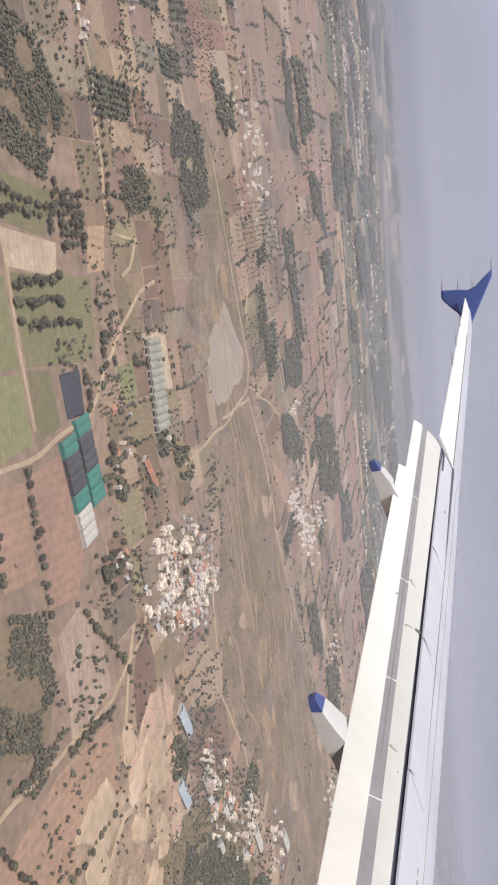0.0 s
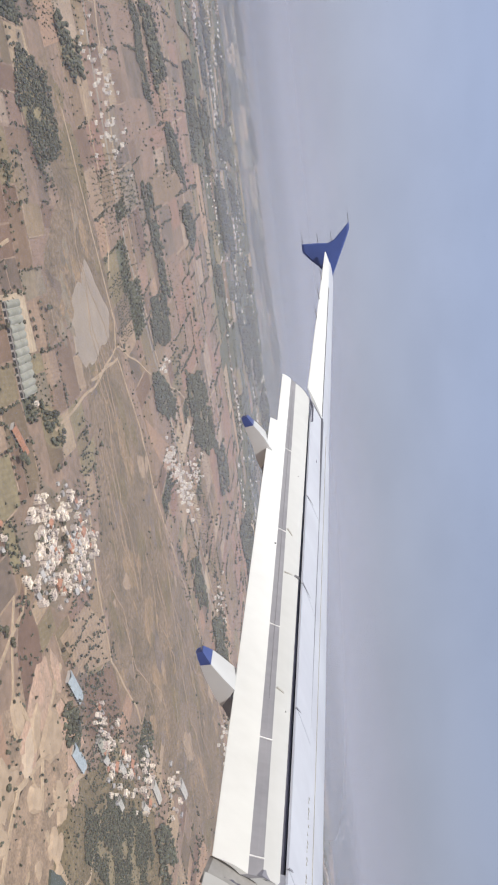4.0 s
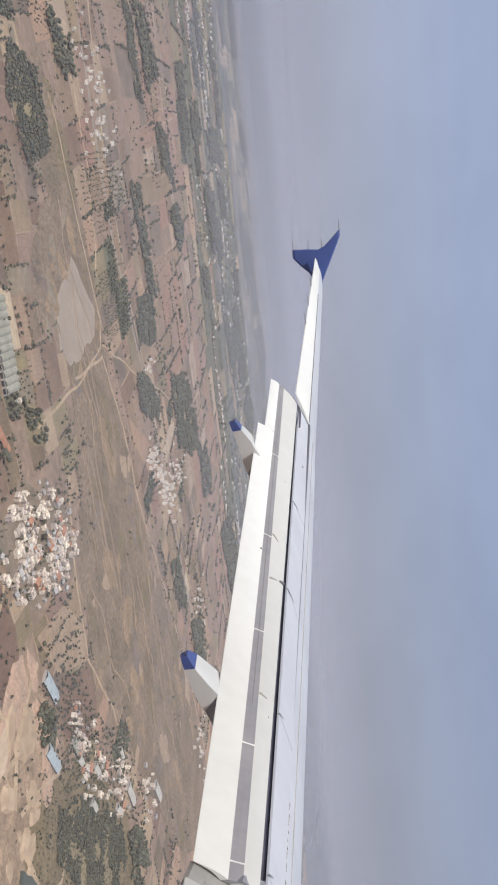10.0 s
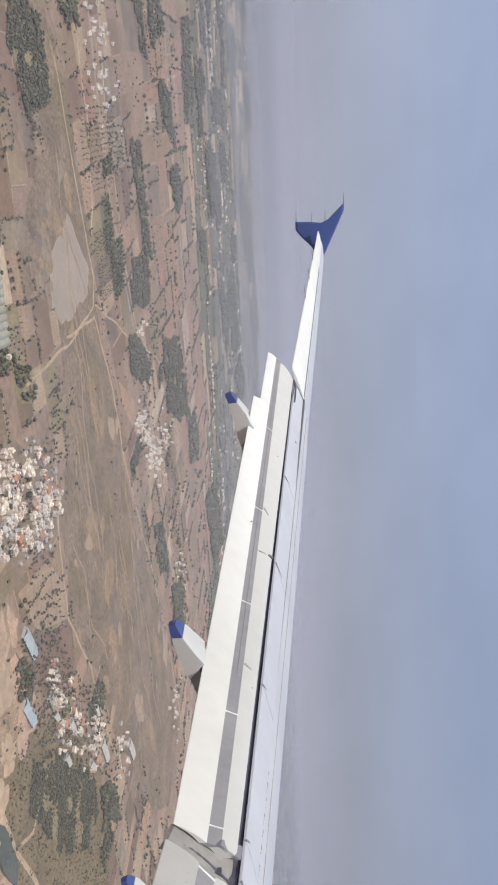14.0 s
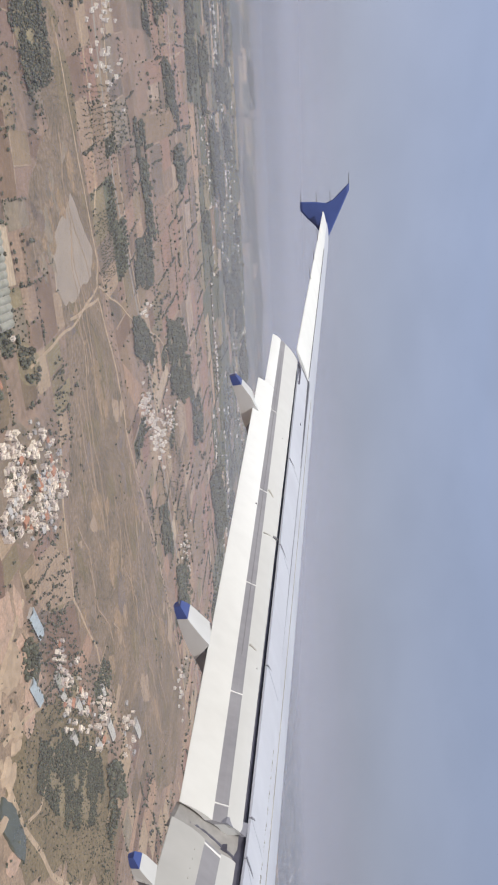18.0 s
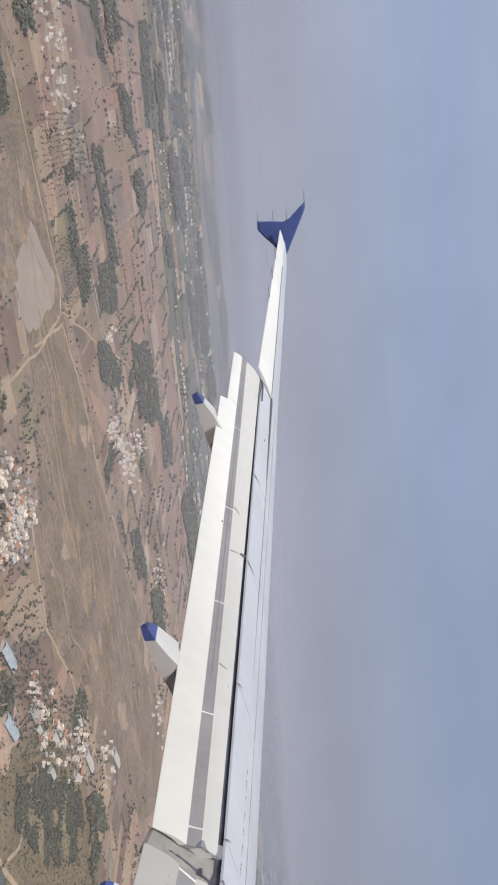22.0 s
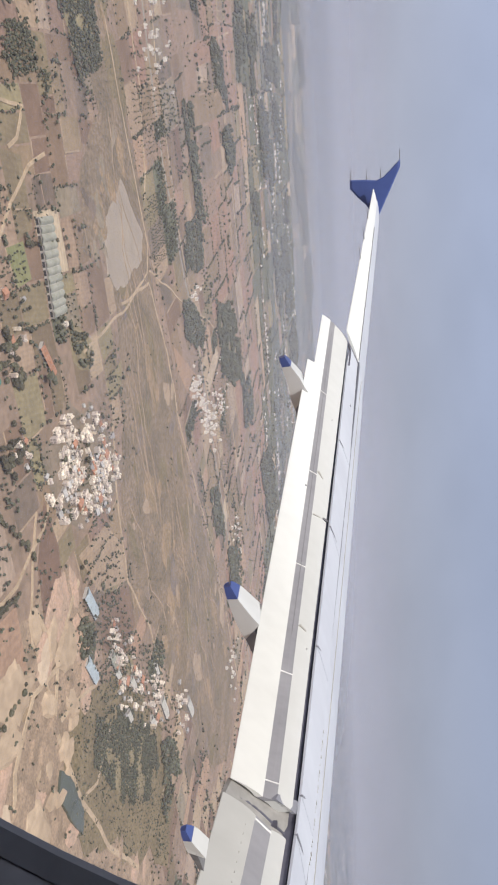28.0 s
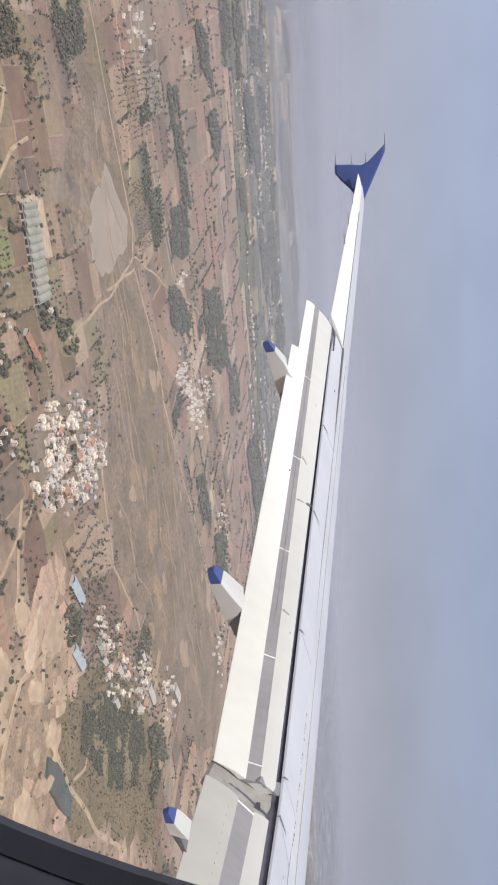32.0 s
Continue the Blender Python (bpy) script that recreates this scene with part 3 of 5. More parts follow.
for t in span(0, 1, 4):
    c = Vector((4.735, 4.52, -0.575)).lerp(Vector((4.89, 4.52, -0.425)), t)
    rows.append([tuple(c + Vector(o)) for o in ((0, 0, 0.004), (0.0, 0.13 * (0.4 + 0.6 * t), 0.018), (0, 0.13 * (0.4 + 0.6 * t), -0.03), (0, 0, -0.03))])
part("flap_corner", mesh_of("flap_corner", *loft(rows), corner_grey, True), outer, "bare grey rounded corner")
rivets = []
for t in span(0.03, 0.97, 46):
    s0 = station(FLAP, 0.4 + 3.9 * t, 0.25, 4.35)
    c = Vector(s0[0]).lerp(Vector(s0[1]), 0.72) + Vector((0, 0, 0.026 * math.sin(math.pi * 0.72)))
    rivets.append(box(c.x - 0.004, c.x + 0.004, c.y - 0.005, c.y + 0.005, c.z - 0.01, c.z + 0.0005))
tagged(part("rivet_row", mesh_of("rivet_row", *joined(rivets), stain_grey), inner), kind="stuff")

# ---- the cabin window ----
def rounded(cx, cz, hw, hh, r, y, n=26):
    pts = []
    for k, (sx, sz) in enumerate(((1, 1), (-1, 1), (-1, -1), (1, -1))):
        for i in range(n + 1):
            t = math.pi / 2 * (k + i / n)
            pts.append((cx + sx * (hw - r) + r * math.cos(t), y, cz + sz * (hh - r) + r * math.sin(t)))
    return pts


W = (-0.130, 0.1464, 0.4005, 0.4605, 0.4005)
window = tagged(empty("window_1", (0, 0, EYE)), "dark grey oval cabin window surround", "window", kind="structure")
window.rotation_euler = (radians(BANK), 0, 0)


def ring_part(name, steps, mat, label):
    rows = [rounded(W[0], W[1], W[2] + g, W[3] + g, W[4] + g, y) for y, g in steps]
    part(name, mesh_of(name, *loft(rows, True, False), mat, True), window, label)


ring_part("window_gasket", [(0.228, 0.085), (0.206, 0.022), (0.2, 0.0), (0.197, 0.0), (0.19, 0.005)], gasket_black, "black rubber gasket")
ring_part("window_frame", [(0.196, 0.003), (0.18, 0.010), (0.175, 0.016), (0.14, 0.03), (0.10, 0.05), (0.085, 0.075)], window_trim, "dark plastic reveal")
rows = [rounded(W[0], W[1], W[2] + g, W[3] + g, W[4] + g, y) for y, g in ((0.092, 0.068), (0.08, 0.9), (0.12, 0.9), (0.232, 0.10))]
wall = tagged(part("wall_cabin", mesh_of("wall_cabin", *loft(rows, True, False), panel_trim)), "pale plastic cabin wall panel round the window", "wall", kind="structure")
wall.location, wall.rotation_euler = (0, 0, EYE), (radians(BANK), 0, 0)
# Unseen box behind the eye, added to keep sun off the window reveal.
pieces = []
cx, cz, hb, q = W[0], W[1], 0.78, 0.04
pieces.append(box(cx - hb - q, cx - hb, -1.5, 0.078, cz - hb - q, cz + hb + q))
pieces.append(box(cx + hb, cx + hb + q, -1.5, 0.078, cz - hb - q, cz + hb + q))
pieces.append(box(cx - hb, cx + hb, -1.5, 0.078, cz - hb - q, cz - hb))
pieces.append(box(cx - hb, cx + hb, -1.5, 0.078, cz + hb, cz + hb + q))
pieces.append(box(cx - hb, cx + hb, -1.5 - q, -1.5, cz - hb, cz + hb))
cabin = tagged(part("wall_cabin_inner", mesh_of("wall_cabin_inner", *joined(pieces), panel_trim)), "unseen plain cabin walls added to keep the sun out", "wall", kind="structure")
cabin.location, cabin.rotation_euler = (0, 0, EYE), (radians(BANK), 0, 0)

# ---- the fuselage side that carries wing and window ----
rows = []
for x in (-2.0, 0.7, 4.0, 8.0, 11.5):
    rows.append([(x, 0.20 - 0.12 * abs(t) ** 2, 0.06 + t) for t in (0.62, 0.75, 0.95)] + [(x, -0.05, 0.95), (x, -0.02, 0.62)])
skin_upper = tagged(part("wall_fuselage_upper", mesh_of("wall_fuselage_upper", *loft(rows), wing_white, True)), "white fuselage side above the windows", "fuselage", kind="structure")
rows = []
for x in (-2.0, 0.7, 4.0, 8.0, 11.5):
    rows.append([(x, 0.22, -0.55), (x, 0.26, -1.0), (x, 0.24, -1.6), (x, -0.2, -1.6), (x, 0.05, -0.55)])
skin_lower = tagged(part("wall_fuselage_lower", mesh_of("wall_fuselage_lower", *loft(rows), wing_white, True)), "white fuselage side at the wing root", "fuselage", kind="structure")
for ob in (skin_upper, skin_lower):
    ob.location, ob.rotation_euler = (0, 0, EYE), (radians(BANK), 0, 0)


# ---- the land ----
rng = random.Random(7)
VIEW = (radians(-27), radians(58))
RIM = 4880.0


def in_view(x, y):
    return VIEW[0] < math.atan2(x, y) < VIEW[1]


def rise(x, y):
    """The far plain climbs gently."""
    return 130.0 * max(0.0, (math.hypot(x, y) - 2400) / 2480) ** 2


def inside(poly, x, y):
    hit = False
    for (x0, y0), (x1, y1) in zip(poly, poly[1:] + poly[:1]):
        if (y0 > y) != (y1 > y) and x < (x1 - x0) * (y - y0) / (y1 - y0) + x0:
            hit = not hit
    return hit


# one sheet of ground, finer towards the middle
radii = [0, 180, 360, 540, 720, 1000, 1300, 1700, 2100, 2400, 2700, 3000, 3300, 3600, 3900, 4200, 4500, 4700, RIM]
verts, faces = [(0, 0, 0)], []
N = 128
for r in radii[1:]:
    verts += [(r * math.sin(2 * math.pi * i / N), r * math.cos(2 * math.pi * i / N), rise(r, 0)) for i in range(N)]
faces += [(0, 1 + (i + 1) % N, 1 + i) for i in range(N)]
for k in range(len(radii) - 2):
    o, p = 1 + k * N, 1 + (k + 1) * N
    faces += [(o + i, o + (i + 1) % N, p + (i + 1) % N, p + i) for i in range(N)]
tagged(part("ground", mesh_of("ground", verts, faces, soil)), "dry brown farmland soil seen from the air", "ground", kind="structure")


def patch(poly, mat, z=0.25, rim=1.5, wobble=0.0, cuts=6):
    """A flat patch with a bevelled edge; wobble bends its outline by that many metres."""
    pts = []
    for (x0, y0), (x1, y1) in zip(poly, poly[1:] + poly[:1]):
        n = cuts if wobble else 1
        for i in range(n):
            x, y = x0 + (x1 - x0) * i / n, y0 + (y1 - y0) * i / n
            d = noise.noise_vector((x * 0.02, y * 0.02, 3.0)) * wobble + noise.noise_vector((x * 0.08, y * 0.08, 9.0)) * wobble * 0.35
            pts.append((x + d.x, y + d.y))
    cx, cy = sum(p[0] for p in pts) / len(pts), sum(p[1] for p in pts) / len(pts)
    n = len(pts)
    top = []
    for x, y in pts:
        d = math.hypot(x - cx, y - cy) or 1
        f = max(0.0, 1 - rim / d)
        x, y = cx + (x - cx) * f, cy + (y - cy) * f
        top.append((x, y, z + rise(x, y) + (1.3 if math.hypot(x, y) > 2350 else 0.0)))
    v = [(x, y, -0.05 + rise(x, y)) for x, y in pts] + top
    f = [tuple(range(n, 2 * n))] + [(i, (i + 1) % n, n + (i + 1) % n, n + i) for i in range(n)]
    if sum(x0 * y1 - x1 * y0 for (x0, y0), (x1, y1) in zip(pts, pts[1:] + pts[:1])) < 0:
        f = [q[::-1] for q in f]
    return v, f


GRASS = [(-240, 990), (-120, 985), (0, 1000), (150, 960), (300, 935), (430, 862), (545, 862), (650, 930), (760, 960), (900, 1030), (1180, 1180), (1300, 1330), (1240, 1520), (1037, 1478), (770, 1379), (580, 1280), (360, 1218), (225, 1177), (35, 1151), (-126, 1101), (-250, 1060)]
QUARRY = [(372, 560), (392, 640), (425, 690), (520, 690), (600, 700), (705, 712), (830, 770), (960, 800), (1060, 760), (900, 620), (700, 490), (560, 405), (450, 400), (440, 470), (400, 545)]
SCRUB_WOOD = [(590, 665), (640, 740), (780, 860), (850, 860), (850, 790), (740, 690), (640, 630)]
GREEN = [(-112, 440), (-104, 590), (-57, 575), (-24, 640), (42, 632), (52, 590), (96, 588), (104, 430)]
ORANGE = [(104, 430), (104, 545), (205, 553), (240, 535), (345, 600), (360, 555), (520, 560), (500, 340), (330, 340)]
VILLAGE = [(236, 720), (262, 655), (300, 660), (350, 690), (385, 735), (392, 860), (368, 900), (320, 870), (250, 800)]
POND = [(52, 549), (52, 585), (91, 583), (90, 552)]
LAKE = [(122, 940), (62, 965), (10, 1060), (96, 1140), (132, 1110), (158, 975)]
MARSH = [(77, 865), (-10, 905), (-80, 1010), (-95, 1090), (-29, 1140), (60, 1150), (40, 1010), (90, 930)]
ORANGE_LONG = [(300, 1262), (345, 1270), (470, 1400), (500, 1500), (430, 1480)]
GLASS = [(110, 524), (92, 586), (204, 602), (210, 540)]
SPECIAL = [GRASS, QUARRY, SCRUB_WOOD, GREEN, ORANGE, VILLAGE, GLASS, LAKE, MARSH, ORANGE_LONG]
WOODS = [  # outline, spacing
    ([(-240, 535), (-215, 594), (-161, 624), (-101, 576), (-114, 514), (-160, 470)], 3.1), ([(190, 415), (220, 476), (322, 466), (340, 418), (316, 370), (230, 350)], 3.1),
    ([(-128, 725), (-142, 797), (-96, 805), (-83, 737)], 3.6), ([(-238, 932), (-214, 1025), (-121, 1040), (-99, 933), (-170, 900)], 4.4),
    ([(441, 668), (492, 726), (538, 700), (505, 645)], 5), (SCRUB_WOOD, 3.2),
    ([(-480, 1720), (-300, 1750), (-290, 1830), (-470, 1790)], 5.4), ([(-118, 1545), (20, 1570), (30, 1640), (-100, 1650)], 5.4),
    ([(111, 1440), (120, 1640), (215, 1600), (202, 1430)], 5), ([(240, 1360), (300, 1361), (380, 1500), (330, 1560), (270, 1480)], 5.4),
    ([(-250, 1950), (-270, 2120), (-120, 2200), (-150, 1988)], 6.5), ([(292, 1719), (354, 1969), (634, 2100), (503, 1727)], 6.2),
    ([(640, 1440), (700, 1540), (830, 1560), (780, 1450)], 5.4), ([(149, 778), (185, 850), (225, 830), (200, 775)], 5),
    ([(960, 2300), (1000, 2560), (1304, 2720), (1250, 2400)], 11), ([(880, 1560), (960, 1720), (1100, 1700), (1040, 1560)], 8), ([(-330, 1130), (-300, 1230), (-230, 1215), (-250, 1120)], 6),
    ([(820, 880), (900, 960), (960, 950), (880, 860)], 5.5)]
for k in range(54):
    for _ in range(30):
        x, y = rng.uniform(-2000, 4400), (rng.uniform(1500, 2300) if k < 8 else rng.uniform(2550, 4600))
        if in_view(x, y) and not any(inside(p, x, y) for p in SPECIAL) and math.hypot(x, y) < 4700:
            break
    g = 1 + y / 2600
    w, h, t = rng.uniform(25, 80) * g, rng.uniform(25, 70) * g, rng.uniform(-0.2, 0.5)
    c, s = math.cos(t), math.sin(t)
    WOODS.append(([(x + c * u - s * v, y + s * u + c * v) for u, v in ((-w, -h), (w, -h * rng.uniform(0.5, 1)), (w * rng.uniform(0.6, 1), h), (-w, h * rng.uniform(0.5, 1)))], 5.0 + y / 520))


def land_patch(name, poly, mat, label, category, wobble=8.0, z=0.3):
    return tagged(part(name, mesh_of(name, *patch(poly, mat, z, 2.0, wobble), mat)), label, category, kind="structure")


land_patch("grassland", GRASS, grassland, "wide dry brown grassland with faint trails", "grassland", 26.0)
land_patch("quarry_floor", QUARRY, quarry_rock, "pale bare quarry ground", "quarry", 42.0)
SCRUBLAND = [(545, 625), (590, 740), (700, 845), (830, 905), (960, 905), (1010, 830), (850, 700), (690, 575), (600, 560)]
land_patch("scrubland", SCRUBLAND, grass_olive, "dark olive thorn scrub beside the quarry", "scrubland", 36.0, 0.62)
land_patch("village_ground", VILLAGE, field_mats["grey"], "bare trodden earth of the village", "ground", 24.0, 0.2)
land_patch("marsh", MARSH, grassland, "brown marshy shore of the shallow lake", "marsh", 26.0, 0.55)


def blob(x, y, w, h, z, rim, wobble, turn=0.0):
    """A ragged patch w by h to each side, with a chamfered outline."""
    c, s = math.cos(turn), math.sin(turn)
    ring = [(w * q * math.cos(a * 0.785), h * q * math.sin(a * 0.785)) for a, q in ((k, rng.uniform(0.7, 1.1)) for k in range(8))]
    return patch([(x + c * u - s * v, y + s * u + c * v) for u, v in ring], None, z, rim, wobble, 4)


for k in range(120):
    for _ in range(30):
        x, y = rng.uniform(-200, 1150), rng.uniform(870, 1450)
        if inside(GRASS, x, y):
            break
    w, h = (rng.uniform(14, 75), rng.uniform(12, 46)) if k < 46 else (rng.uniform(4, 22), rng.uniform(4, 18))
    sort = (0, 1, 2, 1, 3, 1, 2)[k % 7]
    if sort == 0:
        w, h = 10 + w * 0.5, 8 + h * 0.7
    tagged(part("scorched_patch" if sort == 0 else "bare_patch", mesh_of("bare_patch", *blob(x, y, w, h, 0.36 + 0.004 * k, min(w, h) * 0.2, min(w, h) * 0.4, 0.3), (scorched, grass_olive, grass_brown, track_dull)[sort])),
           ("dark scorched patch in dry grass", "olive grass patch in dry grassland", "bare brown patch in dry grass", "worn pale patch in dry grass")[sort], "ground patch", "patches of the grassland")

# parcels of farmland
KINDS = ["tan"] * 9 + ["brown"] * 8 + ["red"] * 4 + ["pale"] * 2 + ["olive"] * 4 + ["dark"] * 3 + ["grey"] * 4
NEAR_KINDS = ["tan"] * 7 + ["brown"] * 8 + ["red"] * 2 + ["pale"] + ["olive"] * 5 + ["dark"] * 2 + ["grey"] * 6
BAND = ["tan"] * 6 + ["brown"] * 5 + ["red"] * 6 + ["pale"] + ["olive"] + ["grey"]
FAR_KINDS = ["dark"] * 20 + ["olive"] * 4 + ["grey"] * 3 + ["brown"] + ["tan"] * 2
LABELS = {"tan": "tan stubble field after harvest", "brown": "brown ploughed field", "red": "reddish bare soil field", "pale": "pale fallow field of dry earth",
          "olive": "dry olive grass field", "green": "green field of growing crop", "dark": "dark green dense crop field", "grey": "grey-brown scrubby field"}


def split(x0, x1, y0, y1, least, most, out):
    w, h = x1 - x0, y1 - y0
    if w * h < rng.uniform(least, most) or min(w, h) < 14:
        out.append((x0, x1, y0, y1))
        return
    f = rng.uniform(0.33, 0.67)
    if w > h * rng.uniform(0.6, 2.2):
        split(x0, x0 + w * f, y0, y1, least, most, out)
        split(x0 + w * f, x1, y0, y1, least, most, out)
    else:
        split(x0, x1, y0, y0 + h * f, least, most, out)
        split(x0, x1, y0 + h * f, y1, least, most, out)


def turned(x, y, t, ox, oy):
    return ox + (x - ox) * math.cos(t) - (y - oy) * math.sin(t), oy + (x - ox) * math.sin(t) + (y - oy) * math.cos(t)


BORDERS, SCRUB, PLANTED, DOTTED = [], [], [], []
fields = 0


def add_fields(zone, turn, long, least, most, centre, single, special):
    """Plots drawn out by the factor long away from the flight line."""
    global fields
    out = []
    split(zone[0], zone[1], zone[2] / long, zone[3] / long, least, most, out)
    out.sort(key=lambda q: q[2])
    stuff = {}
    for x0, x1, y0, y1 in out:
        y0, y1 = y0 * long, y1 * long
        g = 0.9 + (y0 - 400) * 0.0004
        poly = []
        for x, y in ((x0 + g, y0 + g), (x1 - g, y0 + g), (x1 - g, y1 - g), (x0 + g, y1 - g)):
            x, y = turned(x, y, turn, *centre)
            d = noise.noise_vector((x * 0.003, y * 0.003, 0)) * 26 + noise.noise_vector((x * 0.03, y * 0.03, 4)) * 5
            poly.append((x + d.x, y + d.y))
        cx, cy = sum(p[0] for p in poly) / 4, sum(p[1] for p in poly) / 4
        r = math.hypot(cx, cy)
        if not in_view(cx, cy) or r < 380 or r > 4800 or any(inside(p, x, y) for p in special for x, y in [(cx, cy)] + poly[:2]):
            continue
        BORDERS.append((poly, r))
        if rng.random() < 0.06:
            continue
        mood = r + 300 * noise.noise((cx * 0.002, cy * 0.002, 5))
        kind = rng.choice(NEAR_KINDS if r < 1000 else KINDS if mood < 1950 else BAND if mood < 2600 else FAR_KINDS)
        if r < 2600 and kind == "dark":
            PLANTED.append((poly, r))
        elif 1080 < r < 2650 and kind in ("tan", "brown", "red") and rng.random() < 0.26:
            DOTTED.append((poly, r))
        elif r < 2000 and kind in ("grey", "olive") and rng.random() < 0.35:
            SCRUB.append((poly, r))
        if single and fields < 290:
            fields += 1
            tagged(part("field", mesh_of("field", *patch(poly, None, 0.12 + 0.02 * rng.random(), 0.8), field_mats[kind])), LABELS[kind], "field", "fields of the plain")
        else:
            stuff.setdefault(kind, []).append(patch(poly, None, 0.15 + 0.1 * rng.random(), 2.0))
    for kind, pieces in stuff.items():
        tagged(part("distant_fields", mesh_of("distant_fields", *joined(pieces), field_mats[kind])), "distant " + LABELS[kind].split(" ", 1)[-1] + "s in patches", "fields", kind="stuff")


add_fields((-420, 640, 400, 985), 0.05, 1.5, 900, 3400, (100, 700), True, SPECIAL)
add_fields((-700, 1500, 1030, 1660), 0.22, 1.9, 1500, 5600, (300, 1300), True, SPECIAL)
add_fields((700, 1900, 480, 1250), 0.15, 1.5, 1500, 5600, (1000, 800), False, SPECIAL)
add_fields((-1400, 2900, 1690, 2500), 0.12, 2.2, 2400, 9500, (500, 2000), False, SPECIAL)
add_fields((-2600, 4800, 2480, 4850), 0.04, 0.8, 12000, 50000, (800, 3400), False, SPECIAL)

add_fields((1900, 4500, 1000, 1690), 0.12, 1.6, 9000, 40000, (2600, 1400), False, SPECIAL)
add_fields((2900, 4700, 1690, 2480), 0.08, 1.4, 12000, 50000, (3400, 2100), False, SPECIAL)

# the green fields, the orange fields and the other plots that lie closest
near_fields = [([(-102, 510), (-93, 582), (-57, 561), (-66, 499)], "green"), ([(-62, 498), (-53, 579), (-26, 570), (-34, 497)], "pale"),
               ([(-30, 500), (-25, 633), (39, 623), (46, 590), (40, 503)], "green"), ([(42, 503), (48, 536), (93, 540), (98, 503)], "green"),
               ([(-30, 440), (-28, 492), (40, 493), (36, 430)], "green"), ([(40, 430), (44, 493), (98, 494), (102, 447)], "green"), (ORANGE_LONG, "red"),
               ([(-70, 642), (-72, 679), (-30, 665), (-28, 628)], "red"), ([(-25, 682), (-18, 729), (50, 728), (57, 688)], "olive"), ([(60, 660), (58, 700), (95, 705), (98, 668)], "green"),
               ([(120, 479), (112, 545), (205, 544), (234, 524), (225, 480)], "red"), ([(118, 430), (121, 474), (195, 470), (190, 425)], "red"),
               ([(242, 522), (258, 552), (335, 556), (340, 478), (300, 486), (250, 484)], "pale"), ([(362, 378), (348, 455), (360, 545), (430, 540), (440, 420)], "red"),
               ([(336, 345), (350, 372), (440, 412), (500, 400), (480, 340)], "red"), ([(436, 430), (434, 530), (460, 545), (470, 470)], "brown"),
               ([(300, 640), (360, 655), (430, 640), (440, 585), (352, 600)], "brown"), ([(398, 700), (410, 800), (470, 850), (520, 850), (470, 740)], "tan"), ([(476, 740), (524, 845), (590, 850), (600, 800), (540, 720)], "brown")]
for k, (poly, kind) in enumerate(near_fields):
    tagged(part("field", mesh_of("field", *patch(poly, None, 0.2 + 0.015 * k, 0.8), field_mats[kind])), LABELS[kind], "field", "fields of the plain")

tagged(part("pond", mesh_of("pond", *patch(POND, None, 0.6, 1.0), pond_mat)), "rectangular dark farm pond with earth banks", "pond")
tagged(part("lake", mesh_of("lake", *patch(LAKE, None, 0.85, 1.0, 12.0, 14), water_mat)), "shallow muddy tan lake", "lake")
for k in range(26):
    f = rng.random()
    x, y = 80 - 100 * f + rng.gauss(0, 20), 905 + 165 * f + rng.gauss(0, 22)
    w, h = rng.uniform(8, 30), rng.uniform(6, 20)
    tagged(part("weed_bed", mesh_of("weed_bed", *blob(x, y, w, h, 1.0 + 0.012 * k, min(w, h) * 0.3, min(w, h) * 0.4, 0.6), (field_mats["grey"], grass_brown)[k % 2])), "brown weed bed in the shallow lake", "weed bed", "weed beds of the lake")
tagged(part("quarry_pool", mesh_of("quarry_pool", *patch([(565, 560), (600, 582), (650, 592), (668, 576), (630, 560), (585, 545)], None, 2.6, 1.0, 8.0), quarry_water)), "small green pool in the quarry", "pool")
k = 0
while k < 60:
    x, y = (rng.uniform(370, 620), rng.uniform(400, 680)) if k % 2 else (rng.uniform(400, 960), rng.uniform(460, 790))
    if not inside(QUARRY, x, y) or inside(SCRUBLAND, x, y):
        continue
    bright = math.hypot(x, y) < 765
    w = rng.uniform(14, 48) if bright else rng.uniform(10, 34)
    sort = rng.choice((0, 0, 1, 1, 1, 2, 3)) if bright else rng.choice((0, 2, 2, 3, 3))
    tagged(part("sand_heap", mesh_of("sand_heap", *blob(x, y, w, w * rng.uniform(0.5, 1.0), 0.6 + 0.03 * k if sort else rng.uniform(2.0, 3.5), w * 0.2, w * 0.4, rng.uniform(0, 3)), (quarry_sand, quarry_cream, quarry_pink, quarry_rock)[sort])),
           ("orange sand heap in the quarry", "pale cream sand flat in the quarry", "pinkish bare rock in the quarry", "grey-brown rock shelf in the quarry")[sort], "sand heap", "sand heaps in the quarry")
    k += 1


